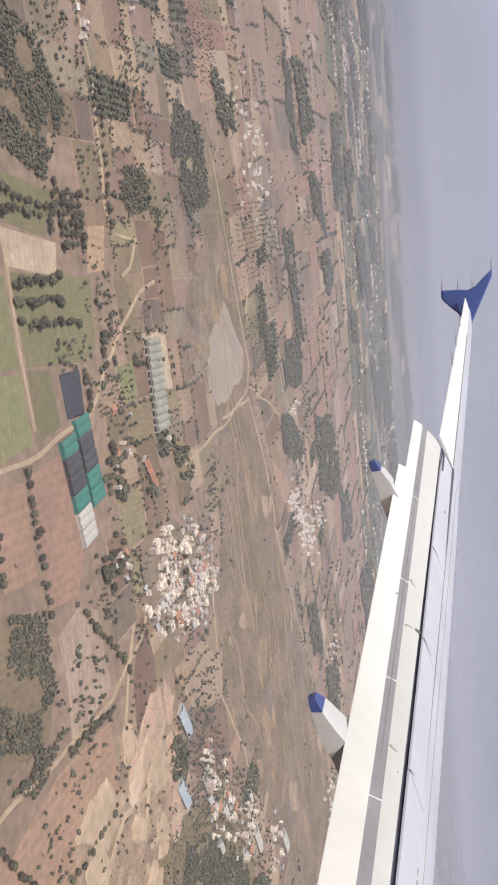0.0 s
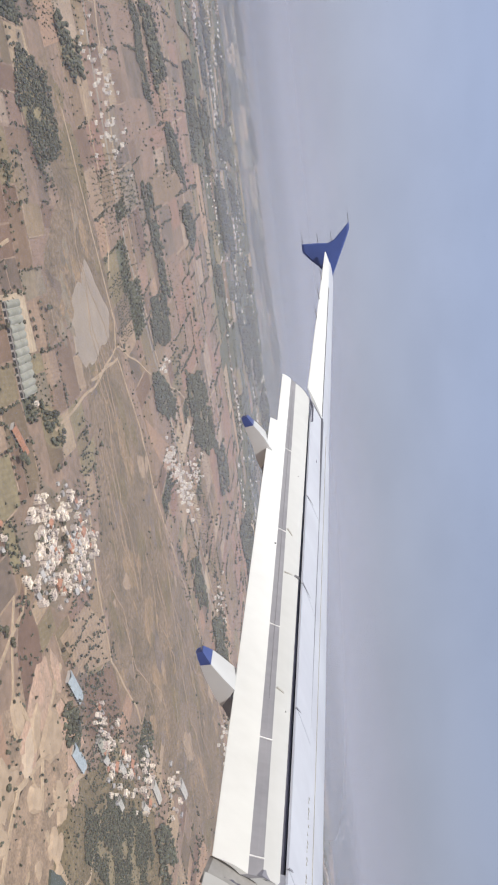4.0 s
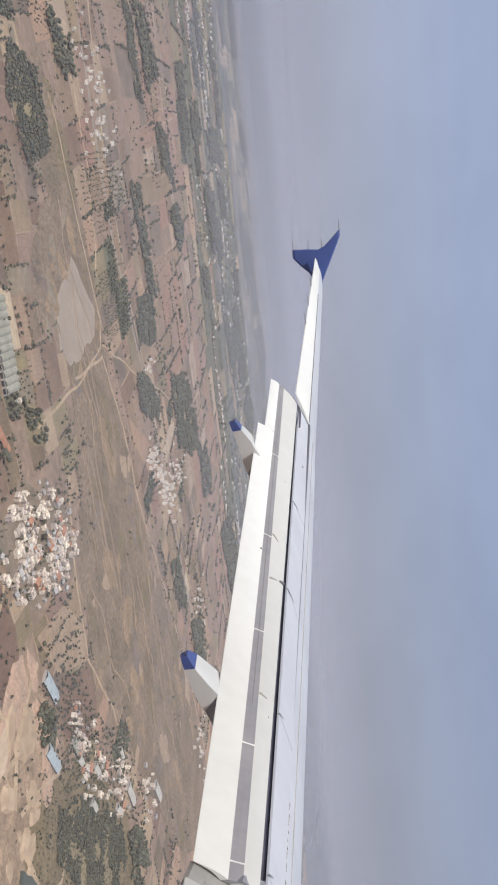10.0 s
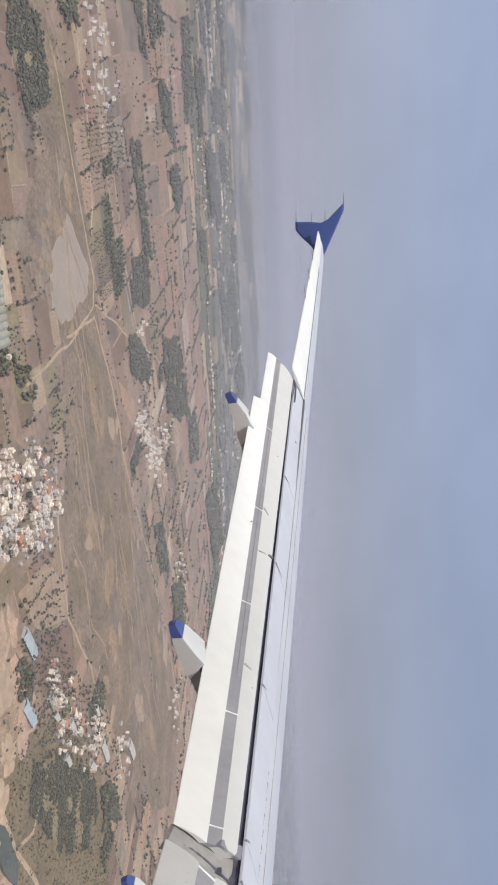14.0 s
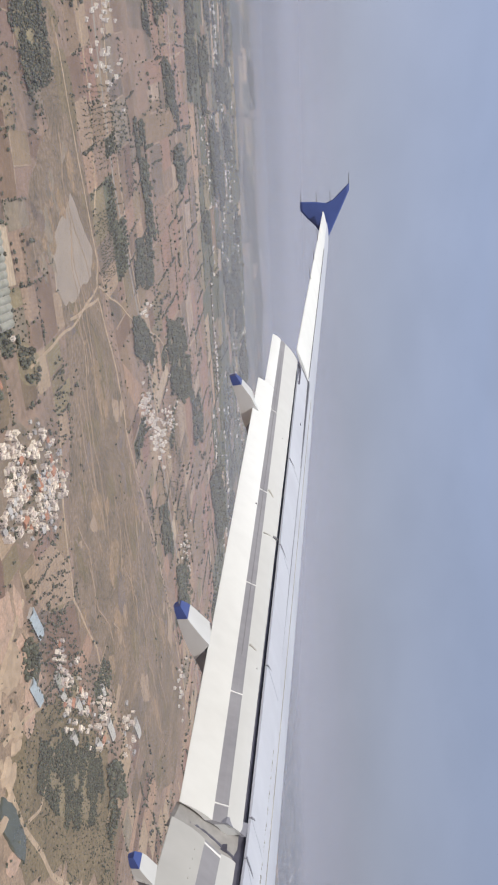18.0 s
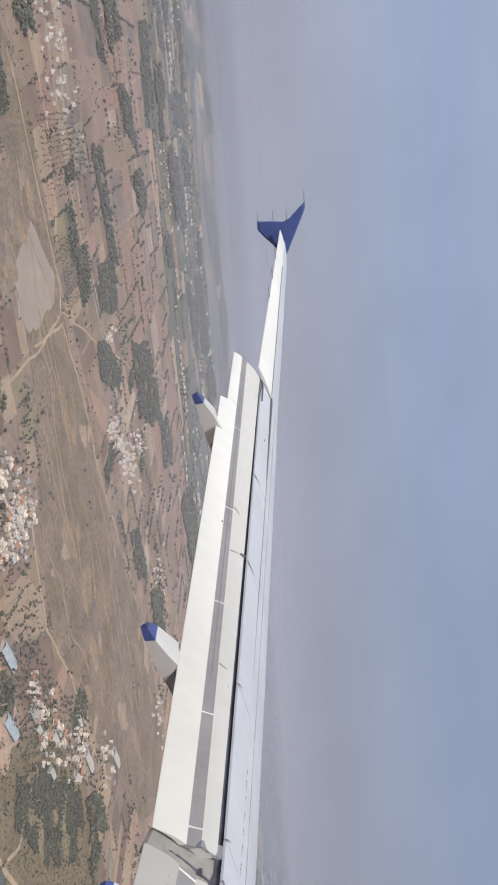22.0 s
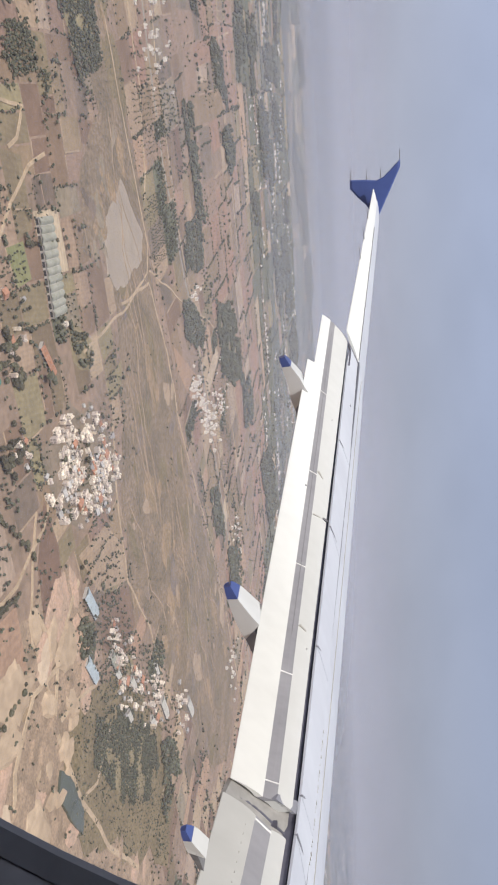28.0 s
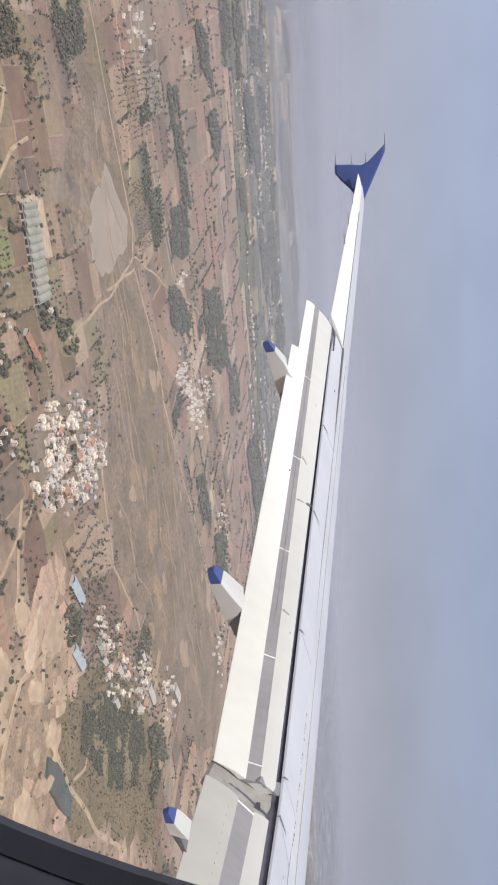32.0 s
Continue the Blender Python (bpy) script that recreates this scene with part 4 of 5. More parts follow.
# ---- tracks and roads ----
def ribbon(points, width, z=0.45, bend=6.0):
    pts = []
    for (x0, y0), (x1, y1) in zip(points, points[1:]):
        n = max(2, int(math.hypot(x1 - x0, y1 - y0) / 12))
        for i in range(n):
            x, y = x0 + (x1 - x0) * i / n, y0 + (y1 - y0) * i / n
            d = noise.noise_vector((x * 0.015, y * 0.015, 5)) * bend
            pts.append(Vector((x + d.x, y + d.y, 0)))
    v, f = [], []
    for i, p in enumerate(pts):
        d = (pts[min(i + 1, len(pts) - 1)] - pts[max(i - 1, 0)]).normalized()
        s = Vector((-d.y, d.x, 0)) * width / 2
        g = rise(p.x, p.y)
        v += [(p.x + s.x * 1.3, p.y + s.y * 1.3, g), (p.x + s.x, p.y + s.y, g + z), (p.x - s.x, p.y - s.y, g + z), (p.x - s.x * 1.3, p.y - s.y * 1.3, g)]
        if i:
            o = 4 * i - 4
            f += [(o + 1, o, o + 4, o + 5), (o + 2, o + 1, o + 5, o + 6), (o + 3, o + 2, o + 6, o + 7)]
    return v, f


TRACKS = [([(109, 380), (107, 445), (106, 500), (98, 580), (80, 610), (51, 650), (20, 690), (-7, 740), (-20, 800)], 3.4), ([(-60, 496), (-6, 497), (50, 499), (99, 498)], 2.4),
          ([(-330, 690), (-268, 685), (-209, 695), (-129, 692), (-85, 684), (-66, 700), (-64, 753), (-35, 725), (-20, 690)], 3.4), ([(330, 350), (336, 461), (346, 554), (324, 630), (300, 660)], 3.2),
          ([(302, 623), (347, 590), (410, 557), (506, 579)], 3), ([(195, 814), (184, 986), (154, 1142), (117, 1165), (-33, 1120), (-200, 1080)], 3.4), ([(172, 985), (170, 1140), (300, 1212), (432, 1238), (736, 1387), (1000, 1490), (1300, 1570)], 4),
          ([(300, 880), (420, 850), (520, 845), (640, 910), (780, 945), (900, 1010)], 3.4), ([(154, 1150), (190, 1250), (260, 1400), (330, 1620), (420, 1800)], 3.4),
          ([(-400, 1400), (-150, 1360), (100, 1400), (400, 1500), (800, 1640), (1200, 1760)], 4.5), ([(-300, 1200), (-120, 1230), (10, 1200), (60, 1170)], 3.4),
          ([(425, 690), (440, 640), (470, 600), (520, 570), (640, 590), (760, 640), (900, 720)], 6), ([(470, 600), (455, 540), (490, 480), (560, 450)], 6), ([(385, 580), (430, 590), (470, 600)], 5), ([(560, 690), (540, 640), (520, 570), (540, 500)], 5), ([(640, 700), (660, 640), (640, 590)], 4), ([(455, 540), (420, 510)], 5),
          ([(-800, 2200), (-200, 2120), (400, 2200), (1000, 2300), (1700, 2460)], 7), ([(-900, 2900), (0, 2800), (900, 2900), (2400, 2820)], 10)]
for k in range(40):
    x, y, t = rng.uniform(-600, 2400), rng.uniform(1250, 3000), rng.choice((0.2, 0.25, 1.6, 0.15, 1.75))
    if in_view(x, y) and not inside(GRASS, x, y):
        l = rng.uniform(120, 420)
        TRACKS.append(([(x, y), (x + l * math.cos(t), y + l * math.sin(t))], 3 + y / 900))
for k, (pts, w) in enumerate(TRACKS):
    tagged(part("dirt_track", mesh_of("dirt_track", *ribbon(pts, w, 0.9 + 0.005 * k), track_mat)), "pale winding dirt track between fields", "track", kind="structure")
for k in range(40):            # cattle trails over the grassland
    x, y, a = rng.uniform(-150, 900), rng.uniform(900, 1300), rng.uniform(-0.1, 0.6)
    pts = [(x + 55 * i * math.cos(a), y + 55 * i * math.sin(a) + rng.uniform(-14, 14)) for i in range(rng.randrange(3, 8))]
    pts = [p for p in pts if inside(GRASS, *p)]
    if len(pts) > 1:
        tagged(part("cattle_trail", mesh_of("cattle_trail", *ribbon(pts, rng.uniform(1.2, 2.2), 1.15 + 0.004 * k, 10.0), track_dull)), "thin pale cattle trail across dry grassland", "trail", kind="structure")
paths = []          # narrow footpaths and earth banks along the plots
for poly, r in BORDERS:
    if r > 2600:
        continue
    for a, b in zip(poly, poly[1:] + poly[:1]):
        if rng.random() < (0.1 if r < 1050 else 0.24):
            paths.append(ribbon([a, b], 1.2 + r / 1400, rng.uniform(0.3, 0.7), 1.5))
for k in range(330):            # pale lanes and stubble strips of the far plain
    a, r = rng.uniform(*VIEW), rng.uniform(1900, 4500)
    x, y, t, l = r * math.sin(a), r * math.cos(a), rng.choice((0.08, 0.12, 0.2, 1.65)) + rng.gauss(0, 0.05), rng.uniform(60, 330)
    if not inside(GRASS, x, y):
        paths.append(ribbon([(x, y), (x + l * math.cos(t), y + l * math.sin(t))], 1.5 + r / 900, rng.uniform(0.8, 1.3), 8.0))
tagged(part("footpaths", mesh_of("footpaths", *joined(paths), track_dull)), "pale footpaths and earth banks between plots", "footpaths", kind="stuff")
tagged(part("road", mesh_of("road", *ribbon([(-620, 1350), (-300, 1305), (0, 1330), (360, 1480), (800, 1590), (1500, 1820)], 7, 0.5), road_mat)), "grey country road", "road", kind="structure")


# ---- trees ----
def ico(n):
    bm = bmesh.new()
    bmesh.ops.create_icosphere(bm, subdivisions=n, radius=1)
    v = np.array([x.co[:] for x in bm.verts])
    f = np.array([[x.index for x in q.verts] for q in bm.faces])
    bm.free()
    return v, f


ICO1, ICO2 = ico(1), ico(2)


def crown_mesh(seed, lumps, base, spread):
    r = random.Random(seed)
    vs, fs, o = [], [], 0
    for k in range(lumps):
        t, d = r.uniform(0, 6.28), (spread * math.sqrt(r.random()) if lumps > 1 else 0)
        c = np.array((d * math.cos(t), d * math.sin(t), r.uniform(0.62, 1.25) - 0.22 * d))
        s = r.uniform(0.3, 0.5) if lumps > 1 else 0.62
        v, f = base
        jit = np.array([1 + 0.45 * noise.noise((p[0] * 2.1 + seed * 3, p[1] * 2.1 + k * 5, p[2] * 2.1)) + 0.3 * noise.noise((p[0] * 5.3 + seed, p[1] * 5.3 + k, p[2] * 5.3)) for p in v])[:, None]
        vs.append(v * jit * s * np.array((1, 1, 0.8)) + c)
        fs.append(f + o)
        o += len(v)
    return np.concatenate(vs), np.concatenate(fs)


def leaf_cards(seed, n, spread):
    """Small loose leaf clumps that break the crown's outline."""
    r = random.Random(seed)
    vs, fs = [], []
    for k in range(n):
        t, u = r.uniform(0, 6.28), r.uniform(-0.5, 1)
        q = math.sqrt(1 - u * u) * (spread + 0.33)
        c = Vector((q * math.cos(t), q * math.sin(t), 0.95 + 0.55 * u))
        a = Vector((r.uniform(-1, 1), r.uniform(-1, 1), r.uniform(-1, 1))).normalized() * 0.13
        b = a.cross(Vector((r.uniform(-1, 1), r.uniform(-1, 1), r.uniform(-1, 1)))).normalized() * 0.1
        h = a.cross(b).normalized() * 0.05
        o = len(vs)
        vs += [c + a, c + b, c - a, c - b, c + h, c - h]
        fs += [(o, o + 1, o + 4), (o + 1, o + 2, o + 4), (o + 2, o + 3, o + 4), (o + 3, o, o + 4), (o + 1, o, o + 5), (o + 2, o + 1, o + 5), (o + 3, o + 2, o + 5), (o, o + 3, o + 5)]
    return np.array(vs), np.array(fs)


def trunk_mesh(seed, h):
    r = random.Random(seed)
    def limb(p, q, r0, r1):
        p, q = Vector(p), Vector(q)
        d = (q - p).normalized()
        u = d.orthogonal().normalized()
        w = d.cross(u)
        return loft([[tuple(c + (u * math.cos(t) + w * math.sin(t)) * s) for t in (0, 1.26, 2.51, 3.77, 5.03)] for c, s in ((p, r0), (q, r1))])
    pieces = [limb((0, 0, -0.02), (0.02, 0.01, h), 0.055, 0.035)]
    for k in range(4):
        t = k * 1.57 + r.uniform(-0.4, 0.4)
        pieces.append(limb((0, 0, h * 0.9), (0.38 * math.cos(t), 0.38 * math.sin(t), h + r.uniform(0.3, 0.5)), 0.03, 0.012))
    return joined(pieces)


PROTO = []
for k in range(6):
    cv, cf = crown_mesh(k + 1, 10 + k, ICO2, 0.42 + 0.04 * k)
    lv, lf = leaf_cards(k + 50, 70, 0.42 + 0.04 * k)
    crown = mesh_of("crown", np.concatenate((cv, lv)), np.concatenate((cf, lf + len(cv))).tolist(), leaf)
    trunk = mesh_of("trunk", *trunk_mesh(k, 0.6), bark)
    PROTO.append((crown, trunk))
TREE_LABELS = ["dusty green round-crowned field tree", "broad dark green shade tree", "small dusty olive-green tree", "uneven dark green tree beside a field", "tall dull green tree with open crown", "wide low dusty green tree"]
placed = []


def tree(x, y, size, k=None):
    k = rng.randrange(6) if k is None else k
    ob = empty("tree", (x, y, 0))
    ob.scale = (size, size, size * rng.uniform(0.85, 1.15))
    ob.rotation_euler = (0, 0, rng.uniform(0, 6.28))
    part("trunk", PROTO[k][1], ob)
    part("crown", PROTO[k][0], ob)
    tagged(ob, TREE_LABELS[k], "tree", "trees of the plain")


loose = []     # far or crowded trees: x, y, size


def plant(x, y, size):
    if not in_view(x, y) or (inside(GRASS, x, y) and rng.random() < 0.8) or any(inside(p, x, y) for p in (POND, LAKE, MARSH, GLASS)):
        return
    if math.hypot(x, y) < 830 and len(placed) < 300:
        placed.append((x, y, size))
    else:
        loose.append((x, y, size))


# rows and groups that stand by themselves close to the eye
for x0, y0, x1, y1, n in ((-90, 505, -80, 575, 9), (-76, 500, -72, 565, 8), (-22, 500, -26, 580, 13), (-8, 498, -7, 578, 13), (7, 500, 12, 600, 15), (-104, 588, -58, 566, 10), (52, 592, 92, 590, 9), (24, 640, 60, 632, 8),
                          (112, 476, 232, 476, 18), (240, 520, 345, 600, 16), (340, 470, 352, 560, 12), (112, 428, 190, 424, 9), (-200, 705, -60, 690, 16), (346, 372, 440, 414, 13), (436, 420, 434, 535, 14), (60, 705, 66, 790, 10), (410, 700, 480, 860, 16), (530, 720, 600, 850, 14)):
    for i in range(n):
        f = i / n
        plant(x0 + (x1 - x0) * f + rng.uniform(-2.5, 2.5), y0 + (y1 - y0) * f + rng.uniform(-2.5, 2.5), rng.uniform(2.3, 4.3))
for i in range(6):               # an orchard of larger trees
    for j in range(5):
        plant(-95 + 8.5 * i + rng.uniform(-2, 2), 588 + 9.5 * j + rng.uniform(-2, 2), rng.uniform(3.0, 4.4))
for cx, cy, r, n in ((155, 622, 28, 34), (222, 590, 30, 44), (300, 740, 50, 40), (345, 800, 50, 36), (258, 575, 24, 30), (75, 620, 22, 24), (20, 660, 20, 16), (300, 520, 34, 34), (318, 775, 80, 70), (120, 660, 22, 16), (-230, 800, 50, 34), (600, 780, 60, 40), (720, 870, 50, 36), (500, 690, 40, 34), (430, 1430, 70, 40), (-60, 830, 40, 20), (560, 770, 60, 60), (640, 815, 50, 55), (700, 890, 50, 50), (520, 725, 40, 36), (820, 960, 60, 40), (600, 745, 50, 60), (690, 850, 60, 60), (760, 905, 50, 46), (470, 720, 34, 30), (330, 900, 60, 30)):
    for i in range(n):
        t, d = rng.uniform(0, 6.28), r * math.sqrt(rng.random())
        plant(cx + d * math.cos(t), cy + d * math.sin(t), rng.uniform(2.2, 4.8))
for x, y, s in ((187, 690, 11), (196, 700, 8), (225, 912, 7), (262, 935, 9), (330, 960, 8), (60, 860, 8)):
    plant(x, y, s)
for poly, r in BORDERS:
    s = 1 + r / 3400
    for (x0, y0), (x1, y1) in zip(poly, poly[1:] + poly[:1]):
        pick, l = rng.random() * (0.7 if r < 1000 else 1.0), math.hypot(x1 - x0, y1 - y0)
        if pick < 0.16:        # an unbroken hedge
            gap, size, keep = 3.6 * s, 2.4, 0.92
        elif pick < 0.27:       # a row of field trees
            gap, size, keep = 9 * s, 3.8, 0.7
        elif pick < 0.36:       # a few bushes
            gap, size, keep = 15 * s, 2.5, 0.5
        else:
            continue
        for i in range(int(l / gap)):
            f = (i + rng.random() * 0.8) * gap / l
            if rng.random() < keep:
                plant(x0 + (x1 - x0) * f + rng.uniform(-1.5, 1.5) * s, y0 + (y1 - y0) * f + rng.uniform(-1.5, 1.5) * s, size * rng.uniform(0.65, 1.35) * s)
for k in range(120):
    a, r = rng.uniform(*VIEW), 470 * math.exp(rng.random() * 2.0)
    plant(r * math.sin(a), r * math.cos(a), rng.uniform(1.8, 4.4))
for k in range(100):        # thickets on the open ground
    a, r = rng.uniform(*VIEW), 560 * math.exp(rng.random() * 1.5)
    for i in range(rng.randrange(6, 26)):
        plant(r * math.sin(a) + rng.gauss(0, 9 + r / 150), r * math.cos(a) + rng.gauss(0, 9 + r / 90), rng.uniform(2.0, 4.8))
for k in range(1500):        # trees and scrub of the quarry, in drifts
    x, y = rng.uniform(370, 1050), rng.uniform(400, 830)
    if noise.noise((x * 0.016, y * 0.016, 2)) + 0.5 * noise.noise((x * 0.05, y * 0.05, 6)) > 0.05:
        plant(x, y, rng.uniform(1.6, 4.0))
EDGE = [(-250, 1065), (-126, 1108), (35, 1158), (225, 1184), (360, 1226), (580, 1290), (770, 1392), (1037, 1490)]
for (x0, y0), (x1, y1) in zip(EDGE, EDGE[1:]):        # bushes along the outer edge of the grassland
    for i in range(int(math.hypot(x1 - x0, y1 - y0) / 4)):
        f = rng.random()
        if noise.noise((x0 + f * 90, y0 * 0.1, 4)) > -0.15:
            loose.append((x0 + (x1 - x0) * f + rng.gauss(0, 3), y0 + (y1 - y0) * f + rng.gauss(8, 8), rng.uniform(1.4, 3.4)))
for x, y, s in placed:
    tree(x, y, s)
bushes = []
for k in range(9000):           # tufts and thorn scrub of the grassland, in drifts
    x, y = rng.uniform(-200, 1200), rng.uniform(860, 1450)
    if inside(GRASS, x, y) and not inside(LAKE, x, y) and rng.random() < 0.25 + 1.3 * noise.noise((x * 0.012, y * 0.012, 15)):
        bushes.append((x, y, rng.uniform(0.5, 1.4)))
for k in range(4200):           # thorn scrub beside the quarry
    x, y = rng.uniform(540, 1010), rng.uniform(560, 905)
    if inside(SCRUBLAND, x, y) and noise.noise((x * 0.02, y * 0.02, 31)) < 0.25:
        bushes.append((x, y, rng.uniform(0.7, 2.0)))
for poly, r in SCRUB:          # overgrown plots, denser in places
    xs, ys = [p[0] for p in poly], [p[1] for p in poly]
    step = rng.choice((6, 7.5, 9)) * (0.75 + r / 2200)
    y = min(ys)
    while y < max(ys):
        x = min(xs)
        while x < max(xs):
            px, py = x + rng.uniform(-0.5, 0.5) * step, y + rng.uniform(-0.5, 0.5) * step
            if inside(poly, px, py) and rng.random() < 0.55 + 0.8 * noise.noise((px * 0.03, py * 0.03, 7)):
                bushes.append((px, py, step * rng.uniform(0.2, 0.45)))
            x += step
        y += step
groves = []
for poly, r, wide, fill in [(p, r, 1.0, 1.0) for p, r in PLANTED] + [(p, r, 1.9, 0.62) for p, r in DOTTED]:         # plantations in close rows, orchards in loose ones
    (ax, ay), (bx, by), (dx, dy) = poly[0], poly[1], poly[3]
    step = (4.6 + r / 420) * wide
    nu, nv = max(2, int(math.hypot(bx - ax, by - ay) / step)), max(2, int(math.hypot(dx - ax, dy - ay) / (step * 1.25)))
    for i in range(nu):
        for j in range(nv):
            u, v = (i + 0.5 + rng.uniform(-0.2, 0.2)) / nu, (j + 0.5 + rng.uniform(-0.3, 0.3)) / nv
            x, y = ax + (bx - ax) * u + (dx - ax) * v, ay + (by - ay) * u + (dy - ay) * v
            if inside(poly, x, y) and noise.noise((x * 0.02, y * 0.02, 21)) < 0.38 * fill:
                groves.append((x, y, step * rng.uniform(0.5, 0.75) if wide == 1.0 else rng.uniform(1.5, 2.8)))


def stuff_trees(name, rows, base, lumps, spread, label, category):
    temps = [crown_mesh(70 + k, lumps, base, spread) for k in range(5)]
    vs, fs, o = [], [], 0
    for x, y, s in rows:
        v, f = temps[rng.randrange(5)]
        t = rng.uniform(0, 6.28)
        c, d = math.cos(t), math.sin(t)
        w = np.stack((v[:, 0] * c - v[:, 1] * d, v[:, 0] * d + v[:, 1] * c, (v[:, 2] - 0.25) * rng.uniform(0.8, 1.2)), 1) * s
        w += np.array((x, y, rise(x, y)))
        vs.append(w)
        fs.append(f + o)
        o += len(v)
    v, f = np.concatenate(vs), np.concatenate(fs)
    me = bpy.data.meshes.new(name)
    me.from_pydata(v.tolist(), [], f.tolist())
    me.update()
    me.materials.append(leaf_far)
    return tagged(part(name, me), label, category, kind="stuff")


stuff_trees("plantation", groves, ICO1, 1, 0.1, "dark green plantation trees in close rows", "plantation")
near_loose = [p for p in loose if math.hypot(p[0], p[1]) < 1500]
far_loose = [p for p in loose if math.hypot(p[0], p[1]) >= 1500]
stuff_trees("scrub_bushes", bushes, ICO1, 1, 0.1, "dry grey-green scrub bushes on overgrown plots", "bushes")
stuff_trees("field_trees", near_loose, ICO1, 2, 0.35, "scattered dusty green trees along field edges", "trees")
for k in range(1250):      # hedgerows of the far plain, and trees that stand alone
    a, r = rng.uniform(*VIEW), math.sqrt(rng.uniform(2450 ** 2, 4820 ** 2))
    x, y, t, step = r * math.sin(a), r * math.cos(a), rng.choice((0.04, 0.1, 0.16, 1.6)) + rng.gauss(0, 0.06), rng.uniform(7, 16)
    for i in range(rng.choice((1, 2, 4, 5, 7, 9))):
        far_loose.append((x + step * i * math.cos(t) + rng.uniform(-3, 3), y + step * i * math.sin(t) + rng.uniform(-3, 3), rng.uniform(2.5, 5) + r / 1300))
stuff_trees("distant_trees", far_loose, ICO1, 1, 0.1, "distant rows of dull green trees", "trees")
for poly, gap in WOODS:
    xs, ys = [p[0] for p in poly], [p[1] for p in poly]
    rows = []
    y = min(ys)
    while y < max(ys):
        x = min(xs)
        while x < max(xs):
            px, py = x + rng.uniform(-0.4, 0.4) * gap, y + rng.uniform(-0.4, 0.4) * gap
            d = noise.noise_vector((px * 0.02, py * 0.02, 1)) * 16 + noise.noise_vector((px * 0.007, py * 0.007, 6)) * 34
            d *= 0.35 if gap < 4.5 else 1.0
            if inside(poly, px + d.x, py + d.y) and noise.noise((px * 0.028, py * 0.028, 8)) < (0.16 if gap < 3.5 else 0.34 if gap < 4.5 else 0.22) and rng.random() < 0.93:
                rows.append((px, py, gap * rng.uniform(0.65, 1.15)))
            x += gap
        y += gap
    if rows:
        near = gap < 4.6
        tagged(part("woodland_floor", mesh_of("woodland_floor", *patch([(sum(xs) / len(xs) * 0.2 + x * 0.8, sum(ys) / len(ys) * 0.2 + y * 0.8) for x, y in poly], None, 0.7, 2.0, 16.0), field_mats["olive"])), "shaded ground under the trees of a wood", "woodland floor", kind="structure")
        stuff_trees("woodland", rows, ICO1, 3 if near else 1, 0.4, "dense dark green wood with uneven edge", "woodland")

# orchards: rows of small bushes
for ox, oy, nx, ny, dx, dy, t in ((70, 640, 5, 8, 6.5, 6, 0.1), (50, 1190, 22, 24, 5, 6, 0.1), (-130, 1170, 16, 30, 8, 9, 0.1), (330, 800, 8, 8, 6, 6, -0.2), (560, 1580, 24, 14, 8, 12, 0.15), (700, 1640, 30, 12, 9, 14, 0.15), (-420, 1000, 20, 18, 7, 9, 0.0), (480, 1700, 24, 14, 9, 12, 0.2)):
    rows = [(ox + i * dx * math.cos(t) - j * dy * math.sin(t) + rng.uniform(-1.8, 1.8), oy + i * dx * math.sin(t) + j * dy * math.cos(t) + rng.uniform(-1.8, 1.8), rng.uniform(1.3, 2.4)) for i in range(nx) for j in range(ny) if rng.random() < 0.8]
    stuff_trees("orchard", rows, ICO1, 1, 0.1, "orchard of small bushes in straight rows", "orchard")


